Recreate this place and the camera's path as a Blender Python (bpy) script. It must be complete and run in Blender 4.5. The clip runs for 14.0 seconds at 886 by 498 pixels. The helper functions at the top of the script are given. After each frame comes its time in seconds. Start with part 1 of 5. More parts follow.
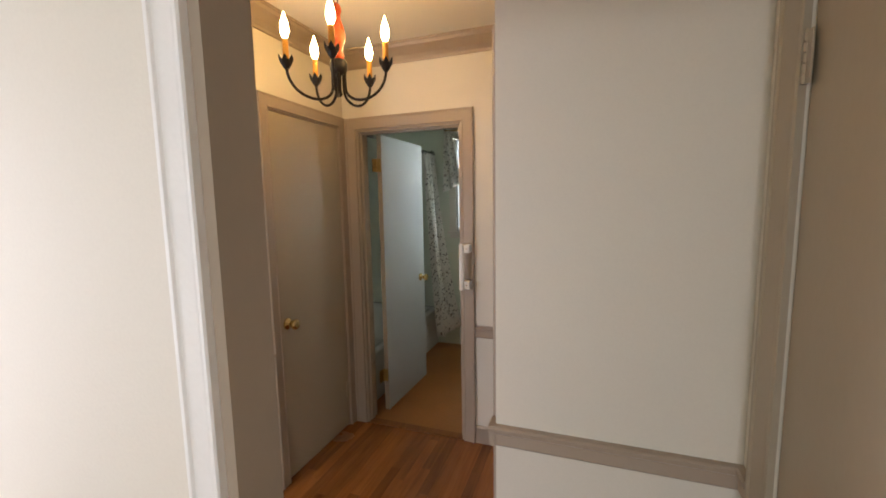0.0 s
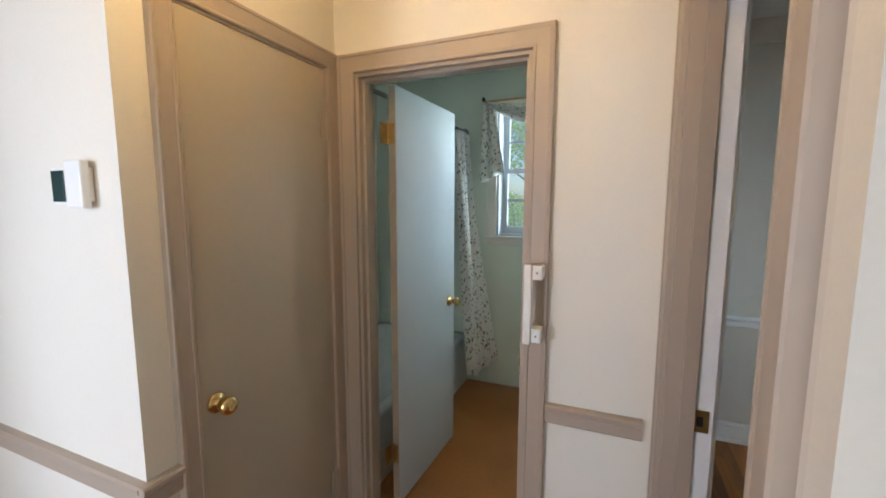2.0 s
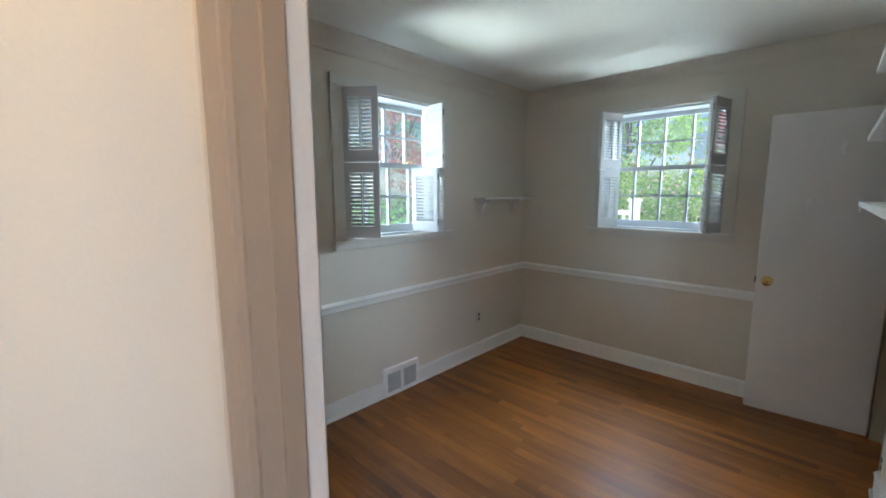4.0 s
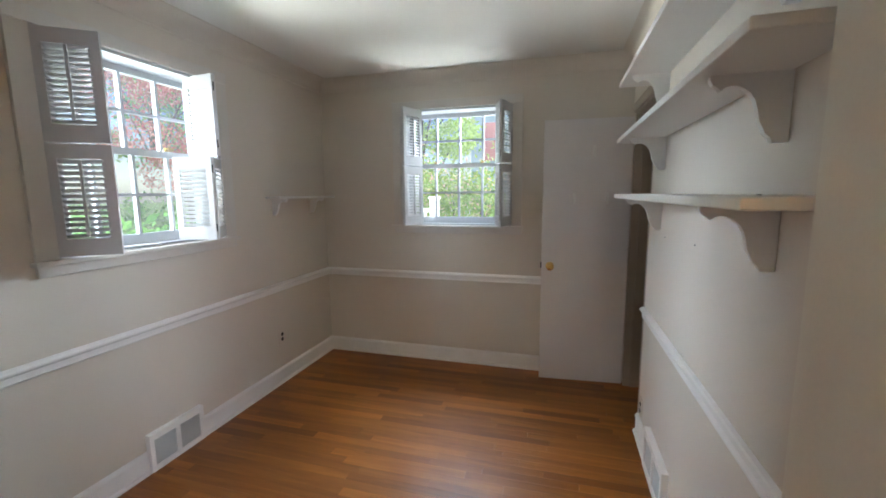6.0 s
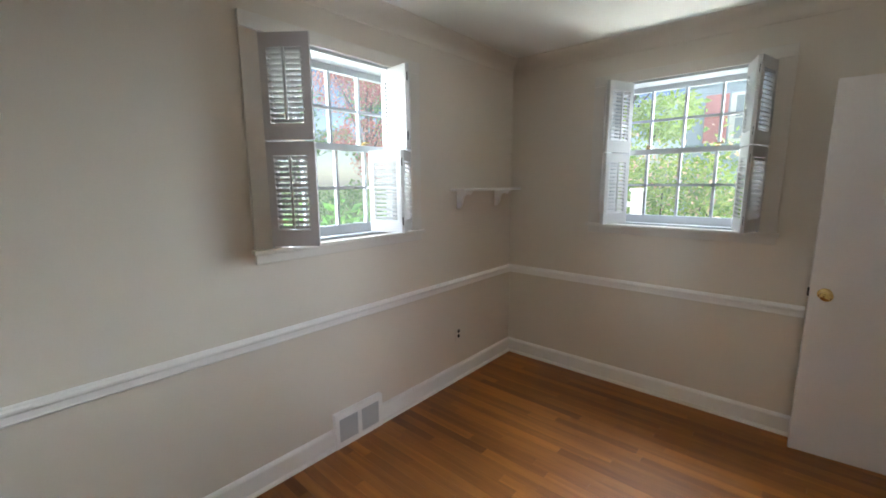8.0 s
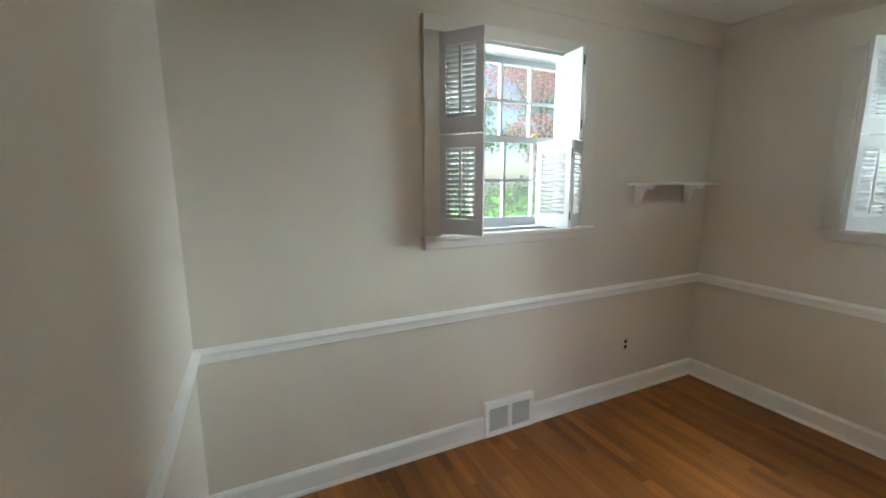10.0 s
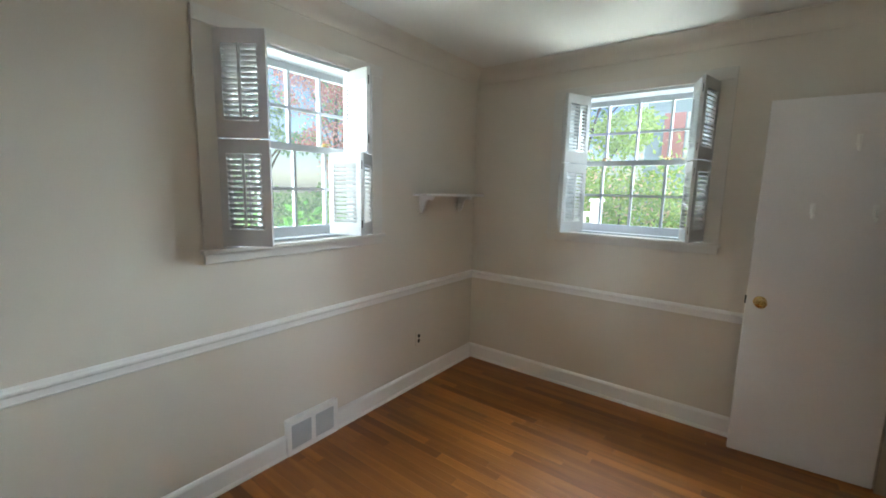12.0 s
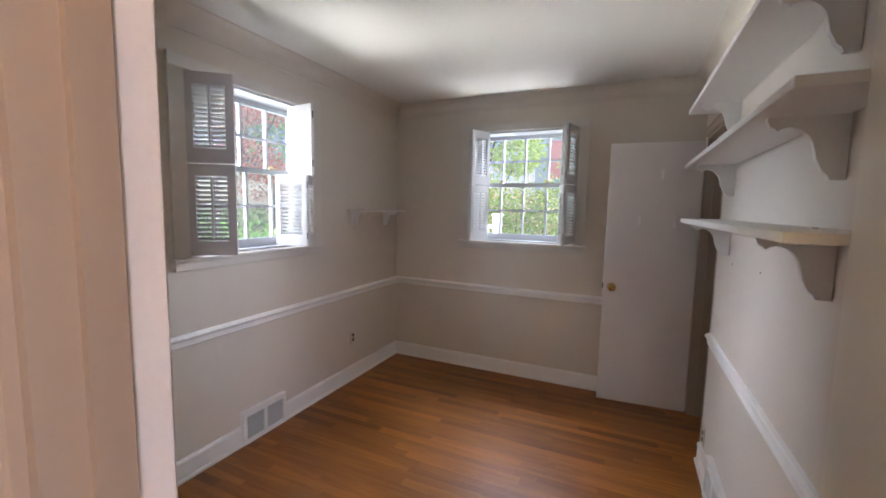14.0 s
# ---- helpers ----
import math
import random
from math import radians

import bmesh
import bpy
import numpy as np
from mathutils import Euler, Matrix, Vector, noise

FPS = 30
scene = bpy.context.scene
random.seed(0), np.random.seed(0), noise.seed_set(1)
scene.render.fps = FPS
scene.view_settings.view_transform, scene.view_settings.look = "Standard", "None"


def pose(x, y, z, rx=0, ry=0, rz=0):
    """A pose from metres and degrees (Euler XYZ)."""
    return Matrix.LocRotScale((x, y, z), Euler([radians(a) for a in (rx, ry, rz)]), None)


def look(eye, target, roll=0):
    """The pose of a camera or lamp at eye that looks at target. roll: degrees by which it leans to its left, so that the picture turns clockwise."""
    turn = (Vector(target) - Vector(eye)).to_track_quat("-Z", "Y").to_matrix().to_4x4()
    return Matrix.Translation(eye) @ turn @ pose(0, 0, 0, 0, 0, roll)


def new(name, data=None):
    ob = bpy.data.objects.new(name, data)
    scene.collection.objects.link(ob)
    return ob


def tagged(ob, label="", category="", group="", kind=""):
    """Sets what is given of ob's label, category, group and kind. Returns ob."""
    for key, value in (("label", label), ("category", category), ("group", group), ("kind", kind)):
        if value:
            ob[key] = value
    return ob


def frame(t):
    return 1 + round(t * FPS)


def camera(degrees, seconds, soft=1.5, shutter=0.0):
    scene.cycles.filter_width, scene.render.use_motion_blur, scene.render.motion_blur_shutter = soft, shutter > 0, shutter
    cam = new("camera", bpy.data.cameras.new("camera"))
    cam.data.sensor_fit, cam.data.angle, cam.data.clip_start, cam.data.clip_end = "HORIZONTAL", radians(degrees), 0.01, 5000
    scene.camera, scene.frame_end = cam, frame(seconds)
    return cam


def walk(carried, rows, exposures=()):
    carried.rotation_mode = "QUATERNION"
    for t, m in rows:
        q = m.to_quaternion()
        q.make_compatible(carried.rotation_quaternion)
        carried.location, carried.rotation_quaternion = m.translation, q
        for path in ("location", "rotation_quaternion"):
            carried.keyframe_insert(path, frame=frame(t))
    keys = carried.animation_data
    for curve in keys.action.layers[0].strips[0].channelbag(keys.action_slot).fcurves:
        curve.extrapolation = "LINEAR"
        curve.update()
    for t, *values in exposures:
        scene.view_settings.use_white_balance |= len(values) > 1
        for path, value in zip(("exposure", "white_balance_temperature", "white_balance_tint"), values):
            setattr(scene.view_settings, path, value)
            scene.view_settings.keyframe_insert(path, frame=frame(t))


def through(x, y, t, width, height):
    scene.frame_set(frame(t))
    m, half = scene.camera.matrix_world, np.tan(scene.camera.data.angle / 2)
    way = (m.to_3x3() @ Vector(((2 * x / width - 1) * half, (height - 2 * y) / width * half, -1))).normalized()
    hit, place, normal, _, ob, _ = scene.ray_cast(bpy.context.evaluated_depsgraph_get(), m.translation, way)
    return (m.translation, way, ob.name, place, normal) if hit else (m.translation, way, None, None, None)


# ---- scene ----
cam = camera(94.9, 14.0, soft=1.8)
PATH = [
    (0, (0.372, 0.426, 1.545), (-0.297, 2.297, 1.315), -1.0),
    (0.5, (0.262, 0.698, 1.527), (-0.589, 2.496, 1.319), -0.7),
    (1, (0.172, 0.91, 1.515), (-0.829, 2.624, 1.288), -0.1),
    (1.5, (0.023, 1.156, 1.516), (-0.975, 2.874, 1.296), 0.3),
    (2, (-0.083, 1.36, 1.504), (-0.843, 3.196, 1.273), 0.1),
    (2.5, (-0.165, 1.575, 1.512), (-0.444, 3.544, 1.291), -0.2),
    (3, (-0.204, 1.752, 1.525), (0.172, 3.7, 1.281), -0.5),
    (3.5, (-0.236, 1.905, 1.532), (0.781, 3.606, 1.275), -0.4),
    (4, (-0.167, 1.968, 1.528), (1.267, 3.335, 1.257), -0.1),
    (4.2, (-0.108, 1.972, 1.514), (1.432, 3.221, 1.252), -0.2),
    (6.3, (0.139, 2.208, 1.498), (2.05, 2.739, 1.225), -0.5),
    (6.5, (0.172, 2.225, 1.502), (2.069, 2.804, 1.228), -0.4),
    (7, (0.266, 2.309, 1.523), (2.095, 3.063, 1.232), -0.2),
    (7.5, (0.364, 2.355, 1.53), (2.057, 3.375, 1.225), -0.4),
    (8, (0.418, 2.388, 1.532), (1.902, 3.691, 1.21), -0.4),
    (8.5, (0.435, 2.411, 1.535), (1.649, 3.963, 1.191), -0.3),
    (8.7, (0.415, 2.409, 1.516), (1.516, 4.045, 1.184), -0.6),
    (10.8, (0.486, 2.400, 1.503), (1.316, 4.192, 1.172), -0.2),
    (11, (0.488, 2.408, 1.508), (1.459, 4.126, 1.184), -0.1),
    (11.5, (0.483, 2.347, 1.525), (1.771, 3.843, 1.204), 0.9),
    (12, (0.455, 2.321, 1.519), (2.031, 3.519, 1.231), 1.3),
    (12.5, (0.323, 2.303, 1.516), (2.095, 3.191, 1.247), 1.4),
    (13, (0.197, 2.273, 1.508), (2.047, 2.995, 1.279), 1.3),
    (13.5, (0.093, 2.226, 1.533), (1.939, 2.969, 1.337), 1.2),
    (14, (-0.084, 2.159, 1.52), (1.73, 2.978, 1.318), 1.2),
]
EXPOSURES = [
    (0.0, 0.58, 6500, 10), (0.5, 0.75, 6100, 6), (1.0, 0.95, 5600, 5), (1.5, 1.03, 5450, 4), (2.0, 1.1, 5550, 4), (2.5, 1.22, 5450, 0),
    (3.0, 1.32, 5250, -7), (3.5, 1.3, 5300, 0), (4.0, 1.35, 5500, 3), (6.5, 1.58, 6150, 12), (7.0, 1.53, 6300, 12), (7.5, 1.53, 6400, 12), (8.0, 1.58, 6200, 10), (8.5, 1.62, 6100, 9), (11.0, 1.66, 6200, 0),
    (12.5, 1.58, 5950, 6), (13.5, 1.57, 6100, 10), (14.0, 1.48, 6200, 21)]
walk(cam, [(t, look(eye, target, roll)) for t, eye, target, roll in PATH], EXPOSURES)

# ---- world, sun and daylight ----
SUN_ELEV, SUN_AZ = 56.0, 215.0      # degrees; azimuth clockwise from +y
world = bpy.data.worlds.new("sky")
scene.world = world
world.use_nodes = True
wn = world.node_tree
sky = wn.nodes.new("ShaderNodeTexSky")
sky.sky_type, sky.sun_disc = "NISHITA", False
sky.sun_elevation, sky.sun_rotation = radians(SUN_ELEV), radians(SUN_AZ)
wn.links.new(sky.outputs[0], wn.nodes["Background"].inputs[0])
wn.nodes["Background"].inputs[1].default_value = 0.05

sun_data = bpy.data.lights.new("sun", "SUN")
sun_data.energy, sun_data.angle, sun_data.color = 1.35, radians(0.5), (1.0, 0.95, 0.87)
sun = new("sun", sun_data)
_a, _e = radians(SUN_AZ), radians(SUN_ELEV)
_d = Vector((math.sin(_a) * math.cos(_e), math.cos(_a) * math.cos(_e), math.sin(_e)))
sun.matrix_world = look(_d * 30, (0, 0, 0))


def area_lamp(name, eye, target, sx, sy, watts, colour):
    d = bpy.data.lights.new(name, "AREA")
    d.shape, d.size, d.size_y, d.energy, d.color = "RECTANGLE", sx, sy, watts, colour
    ob = new(name, d)
    ob.matrix_world = look(eye, target)
    return ob


# area lamps added out of view, in place of skylight and ground bounce
SKYBLUE = (0.83, 0.93, 1.0)
area_lamp("skylight_north", (1.5, 7.9, 2.6), (1.8, 4.3, 1.7), 1.3, 2.0, 62, SKYBLUE)
area_lamp("skylight_northwest", (-2.8, 6.9, 2.8), (1.8, 4.3, 1.7), 1.6, 2.0, 140, SKYBLUE)
area_lamp("skylight_north_high", (1.8, 4.95, 2.72), (1.1, 1.8, 1.2), 1.1, 0.5, 34, SKYBLUE)
# low lamp aimed up, in place of light bounced off the ground
area_lamp("bounce_north_ground", (1.0, 7.4, 0.25), (1.8, 4.3, 1.5), 1.8, 0.9, 110, (0.97, 1.0, 0.92))
area_lamp("skylight_east", (7.6, 1.1, 2.7), (3.5, 3.0, 1.7), 1.5, 1.8, 105, SKYBLUE)
area_lamp("skylight_east_high", (4.15, 3.04, 2.72), (2.5, 2.6, 0.9), 1.1, 0.5, 32, SKYBLUE)
# low lamp below the sill, same bounce stand-in for the east window
area_lamp("bounce_east_ground", (4.12, 2.6, 0.62), (2.5, 3.2, 2.1), 1.0, 0.5, 23, (0.97, 1.0, 0.92))
area_lamp("skylight_bath", (0.35, 5.75, 1.95), (-0.5, 4.5, 1.6), 1.0, 1.3, 15, SKYBLUE)
# three lamps added to light the hall through assumed, unseen living-space openings
area_lamp("skylight_living", (0.2, -3.36, 1.45), (0.0, 1.0, 1.0), 1.4, 1.45, 36, (0.93, 0.94, 1.0))
area_lamp("skylight_living_west", (-1.3, -3.36, 1.25), (-1.3, 1.0, 0.9), 1.0, 1.9, 6, (0.74, 1.0, 0.95))
area_lamp("skylight_living_side", (-1.92, 0.15, 1.25), (-0.6, 3.0, 0.7), 0.8, 1.5, 23, (0.92, 0.88, 1.0))
# weak fill added to lift the dark room; no source is seen there
area_lamp("fill_dark_room", (-3.4, 0.34, 1.5), (-3.4, 2.0, 1.2), 1.0, 1.0, 0.5, (0.80, 1.0, 0.86))

# ---- materials ----
def tree_of(name):
    m = bpy.data.materials.new(name)
    m.use_nodes = True
    nt = m.node_tree
    return m, nt, nt.nodes["Principled BSDF"]


def node(nt, kind, **values):
    n = nt.nodes.new(kind)
    for key, v in values.items():
        n.inputs[key].default_value = v
    return n


def ramp(nt, a, b, lo, hi):
    r = nt.nodes.new("ShaderNodeValToRGB")
    r.color_ramp.elements[0].position, r.color_ramp.elements[1].position = lo, hi
    r.color_ramp.elements[0].color, r.color_ramp.elements[1].color = (*a, 1), (*b, 1)
    return r


def mix(nt, kind, fac, a, b):
    m = nt.nodes.new("ShaderNodeMix")
    m.data_type, m.blend_type = "RGBA", kind
    m.inputs[0].default_value = fac
    for k, v in ((6, a), (7, b)):
        if isinstance(v, tuple):
            m.inputs[k].default_value = (*v, 1)
        else:
            nt.links.new(v, m.inputs[k])
    return m.outputs[2]


def surface(name, colour, rough=0.5, vary=0.06, coarse=1.3, fine=60.0, bump=0.04, metal=0.0, stain=None, stretch=(1, 1, 1), coat=0.0):
    """A paint, metal or plastic: mottled at two scales, with fine relief."""
    m, nt, bsdf = tree_of(name)
    mp = nt.nodes.new("ShaderNodeMapping")
    mp.inputs["Scale"].default_value = stretch
    geo = nt.nodes.new("ShaderNodeNewGeometry")
    nt.links.new(geo.outputs["Position"], mp.inputs[0])
    big = node(nt, "ShaderNodeTexNoise", Scale=coarse, Detail=4.0)
    small = node(nt, "ShaderNodeTexNoise", Scale=fine, Detail=3.0)
    for n in (big, small):
        nt.links.new(mp.outputs[0], n.inputs["Vector"])
    lo = tuple(c * (1 - vary) for c in colour)
    hi = tuple(min(1, c * (1 + vary)) for c in colour)
    r1 = ramp(nt, lo, hi, 0.3, 0.7)
    nt.links.new(big.outputs[0], r1.inputs[0])
    r2 = ramp(nt, (1 - vary * 0.7,) * 3, (1, 1, 1), 0.3, 0.6)
    nt.links.new(small.outputs[0], r2.inputs[0])
    out = mix(nt, "MULTIPLY", 1.0, r1.outputs[0], r2.outputs[0])
    if stain:
        spots = node(nt, "ShaderNodeTexNoise", Scale=coarse * 3.1, Detail=6.0)
        nt.links.new(mp.outputs[0], spots.inputs["Vector"])
        r3 = ramp(nt, (0, 0, 0), (1, 1, 1), 0.58, 0.75)
        nt.links.new(spots.outputs[0], r3.inputs[0])
        mm = nt.nodes.new("ShaderNodeMix")
        mm.data_type = "RGBA"
        nt.links.new(r3.outputs[0], mm.inputs[0])
        nt.links.new(out, mm.inputs[6])
        mm.inputs[7].default_value = (*stain, 1)
        out = mm.outputs[2]
    nt.links.new(out, bsdf.inputs["Base Color"])
    rr = node(nt, "ShaderNodeMapRange")
    rr.inputs[3].default_value, rr.inputs[4].default_value = max(0.02, rough - 0.07), min(1, rough + 0.07)
    nt.links.new(big.outputs[0], rr.inputs[0])
    nt.links.new(rr.outputs[0], bsdf.inputs["Roughness"])
    bsdf.inputs["Metallic"].default_value = metal
    bsdf.inputs["Coat Weight"].default_value = coat
    if bump:
        b = nt.nodes.new("ShaderNodeBump")
        b.inputs["Strength"].default_value, b.inputs["Distance"].default_value = bump, 0.01
        nt.links.new(small.outputs[0], b.inputs["Height"])
        nt.links.new(b.outputs[0], bsdf.inputs["Normal"])
    return m


def wood_boards(name, light, dark, rough=0.33, along="y"):
    """Varnished strip wood: grain along the board, each board its own tone."""
    m, nt, bsdf = tree_of(name)
    geo = nt.nodes.new("ShaderNodeNewGeometry")
    info = nt.nodes.new("ShaderNodeObjectInfo")
    mp = nt.nodes.new("ShaderNodeMapping")
    mp.inputs["Scale"].default_value = (26, 1.6, 10) if along == "y" else (1.6, 26, 10)
    off = nt.nodes.new("ShaderNodeVectorMath")
    off.operation = "MULTIPLY_ADD"
    off.inputs[1].default_value = (7, 13, 5)
    nt.links.new(info.outputs["Random"], off.inputs[0])
    nt.links.new(geo.outputs["Position"], off.inputs[2])
    nt.links.new(off.outputs[0], mp.inputs[0])
    grain = node(nt, "ShaderNodeTexNoise", Scale=1.0, Detail=7.0, Roughness=0.62, Distortion=0.5)
    nt.links.new(mp.outputs[0], grain.inputs["Vector"])
    r1 = ramp(nt, dark, light, 0.2, 0.76)
    nt.links.new(grain.outputs[0], r1.inputs[0])
    r2 = nt.nodes.new("ShaderNodeValToRGB")
    r2.color_ramp.elements[0].color, r2.color_ramp.elements[1].color = (0.60, 0.50, 0.42, 1), (0.86, 0.82, 0.77, 1)
    r2.color_ramp.elements[0].position, r2.color_ramp.elements[1].position = 0.03, 0.2
    e = r2.color_ramp.elements.new(0.9)
    e.color = (1.35, 1.3, 1.15, 1)
    e = r2.color_ramp.elements.new(0.55)
    e.color = (1.05, 1.02, 1.0, 1)
    nt.links.new(info.outputs["Random"], r2.inputs[0])
    out = mix(nt, "MULTIPLY", 0.95, r1.outputs[0], r2.outputs[0])
    wear = node(nt, "ShaderNodeTexNoise", Scale=1.4, Detail=5.0)
    nt.links.new(geo.outputs["Position"], wear.inputs["Vector"])
    r3 = ramp(nt, (0.72, 0.68, 0.64), (1, 1, 1), 0.32, 0.6)
    nt.links.new(wear.outputs[0], r3.inputs[0])
    out = mix(nt, "MULTIPLY", 0.8, out, r3.outputs[0])
    nt.links.new(out, bsdf.inputs["Base Color"])
    rr = node(nt, "ShaderNodeMapRange")
    rr.inputs[3].default_value, rr.inputs[4].default_value = rough - 0.06, rough + 0.14
    nt.links.new(wear.outputs[0], rr.inputs[0])
    nt.links.new(rr.outputs[0], bsdf.inputs["Roughness"])
    b = nt.nodes.new("ShaderNodeBump")
    b.inputs["Strength"].default_value, b.inputs["Distance"].default_value = 0.08, 0.004
    nt.links.new(grain.outputs[0], b.inputs["Height"])
    nt.links.new(b.outputs[0], bsdf.inputs["Normal"])
    return m


def glass(name):
    m, nt, bsdf = tree_of(name)
    bsdf.inputs["Base Color"].default_value = (0.97, 0.99, 0.98, 1)
    bsdf.inputs["Roughness"].default_value = 0.02
    bsdf.inputs["Transmission Weight"].default_value = 1.0
    bsdf.inputs["IOR"].default_value = 1.05
    # translucent share puts a washed-out glare veil into the panes
    haze = nt.nodes.new("ShaderNodeBsdfTranslucent")
    ms = nt.nodes.new("ShaderNodeMixShader")
    ms.inputs[0].default_value = 0.05
    nt.links.new(bsdf.outputs[0], ms.inputs[1])
    nt.links.new(haze.outputs[0], ms.inputs[2])
    nt.links.new(ms.outputs[0], nt.nodes["Material Output"].inputs[0])
    return m


def glow(name, colour, strength):
    m, nt, bsdf = tree_of(name)
    bsdf.inputs["Base Color"].default_value = (*colour, 1)
    bsdf.inputs["Emission Color"].default_value = (*colour, 1)
    bsdf.inputs["Emission Strength"].default_value = strength
    return m


M_HALL = surface("hall_wall_paint", (0.74, 0.70, 0.61), 0.62, 0.03, 1.1, 140, 0.05)
M_ROOM = surface("room_wall_paint", (0.70, 0.645, 0.565), 0.6, 0.03, 1.1, 140, 0.05)
M_BATH = surface("bath_wall_paint", (0.67, 0.71, 0.62), 0.45, 0.03, 1.3, 120, 0.04)
M_CEIL = surface("ceiling_paint", (0.76, 0.74, 0.69), 0.8, 0.03, 0.9, 90, 0.06)
M_TAUPE = surface("taupe_trim_paint", (0.40, 0.328, 0.255), 0.42, 0.025, 1.4, 70, 0.025, stretch=(1, 1, 0.5))
M_WHITE = surface("white_trim_paint", (0.86, 0.85, 0.83), 0.38, 0.03, 2.2, 110, 0.05)
M_CASE = surface("window_casing_paint", (0.69, 0.66, 0.61), 0.45, 0.03, 2.2, 110, 0.05)
M_DOORW = surface("white_door_paint", (0.78, 0.75, 0.74), 0.42, 0.03, 1.6, 90, 0.05)
M_OAK = wood_boards("oak_floor_varnish", (0.36, 0.136, 0.025), (0.165, 0.056, 0.009), 0.34)
M_OAKH = wood_boards("hall_floor_varnish", (0.36, 0.14, 0.034), (0.17, 0.055, 0.012), 0.2)
M_VINYL = surface("bath_sheet_floor", (0.40, 0.165, 0.04), 0.35, 0.12, 2.6, 45, 0.03)
M_GROOVE = surface("floor_joint_dark", (0.16, 0.055, 0.013), 0.7, 0.1)
M_BRASS = surface("polished_brass", (0.78, 0.55, 0.22), 0.16, 0.05, 20, 200, 0.02, metal=1.0)
M_BRASSD = surface("aged_brass", (0.42, 0.28, 0.10), 0.32, 0.15, 30, 200, 0.05, metal=1.0)
M_BLACK = surface("black_iron", (0.018, 0.016, 0.015), 0.42, 0.2, 40, 200, 0.1, metal=0.4)
M_DARK = surface("dark_void_wall", (0.20, 0.19, 0.17), 0.7, 0.05)
M_GLASS = glass("window_glass")

# ---- mesh helpers ----
def box(bm, x0, y0, z0, x1, y1, z1, m=None):
    vs = [bm.verts.new(p) for p in ((x0, y0, z0), (x1, y0, z0), (x1, y1, z0), (x0, y1, z0), (x0, y0, z1), (x1, y0, z1), (x1, y1, z1), (x0, y1, z1))]
    if m is not None:
        for v in vs:
            v.co = m @ v.co
    for f in ((3, 2, 1, 0), (4, 5, 6, 7), (0, 1, 5, 4), (1, 2, 6, 5), (2, 3, 7, 6), (3, 0, 4, 7)):
        bm.faces.new([vs[i] for i in f])
    return vs


def bevel_all(bm, r, seg=2):
    bmesh.ops.bevel(bm, geom=bm.edges[:], offset=r, segments=seg, affect="EDGES", profile=0.5, clamp_overlap=True)


def mesh_of(name, bm, material, smooth=False):
    me = bpy.data.meshes.new(name)
    bmesh.ops.recalc_face_normals(bm, faces=bm.faces[:])
    bm.to_mesh(me)
    bm.free()
    me.materials.append(material)
    if smooth:
        for p in me.polygons:
            p.use_smooth = True
    return me


def part(name, bm, material, parent=None, label="", smooth=False):
    ob = new(name, mesh_of(name, bm, material, smooth))
    if parent:
        ob.parent = parent
    if label:
        tagged(ob, label)
    return ob


def bbox_part(name, dims, material, parent=None, label="", r=0.0, m=None):
    bm = bmesh.new()
    box(bm, *dims)
    if r:
        bevel_all(bm, r)
    if m is not None:
        bm.transform(m)
    return part(name, bm, material, parent, label)


def thing(name, m, label, category, group="", kind=""):
    e = new(name)
    e.empty_display_size = 0.1
    e.matrix_world = m
    return tagged(e, label, category, group, kind)


def structure(name, bm, material, label, category):
    return tagged(part(name, bm, material), label, category, kind="structure")


def slab_with_holes(bm, axis, c0, c1, a0, a1, z0, z1, holes):
    """A wall slab between c0 and c1 across axis ('x': the wall lies at x = c), from a0 to a1 along it, with holes (a, b, za, zb)."""
    A = sorted({a0, a1, *(h[0] for h in holes), *(h[1] for h in holes)})
    Z = sorted({z0, z1, *(h[2] for h in holes), *(h[3] for h in holes)})
    def solid(i, j):
        if not (0 <= i < len(A) - 1 and 0 <= j < len(Z) - 1):
            return False
        a, z = (A[i] + A[i + 1]) / 2, (Z[j] + Z[j + 1]) / 2
        return not any(h[0] < a < h[1] and h[2] < z < h[3] for h in holes)
    made = {}
    def v(i, j, k):
        if (i, j, k) not in made:
            c = (c0, c1)[k]
            made[i, j, k] = bm.verts.new((c, A[i], Z[j]) if axis == "x" else (A[i], c, Z[j]))
        return made[i, j, k]
    for i in range(len(A) - 1):
        for j in range(len(Z) - 1):
            if solid(i, j):
                for k in (0, 1):
                    bm.faces.new((v(i, j, k), v(i + 1, j, k), v(i + 1, j + 1, k), v(i, j + 1, k)))
                for di, dj, p, q in ((-1, 0, (i, j), (i, j + 1)), (1, 0, (i + 1, j), (i + 1, j + 1)), (0, -1, (i, j), (i + 1, j)), (0, 1, (i, j + 1), (i + 1, j + 1))):
                    if not solid(i + di, j + dj):
                        bm.faces.new((v(*p, 0), v(*q, 0), v(*q, 1), v(*p, 1)))


def extrude_profile(bm, prof, p0, p1, out, close=True):
    """A moulding: the profile (depth along out, height) swept straight from p0 to p1."""
    p0, p1, out = Vector(p0), Vector(p1), Vector(out)
    ra = [bm.verts.new(p0 + out * d + Vector((0, 0, h))) for d, h in prof]
    rb = [bm.verts.new(p1 + out * d + Vector((0, 0, h))) for d, h in prof]
    n = len(prof)
    for i in range(n):
        bm.faces.new((ra[i], ra[(i + 1) % n], rb[(i + 1) % n], rb[i]))
    bm.faces.new(ra)
    bm.faces.new(rb[::-1])


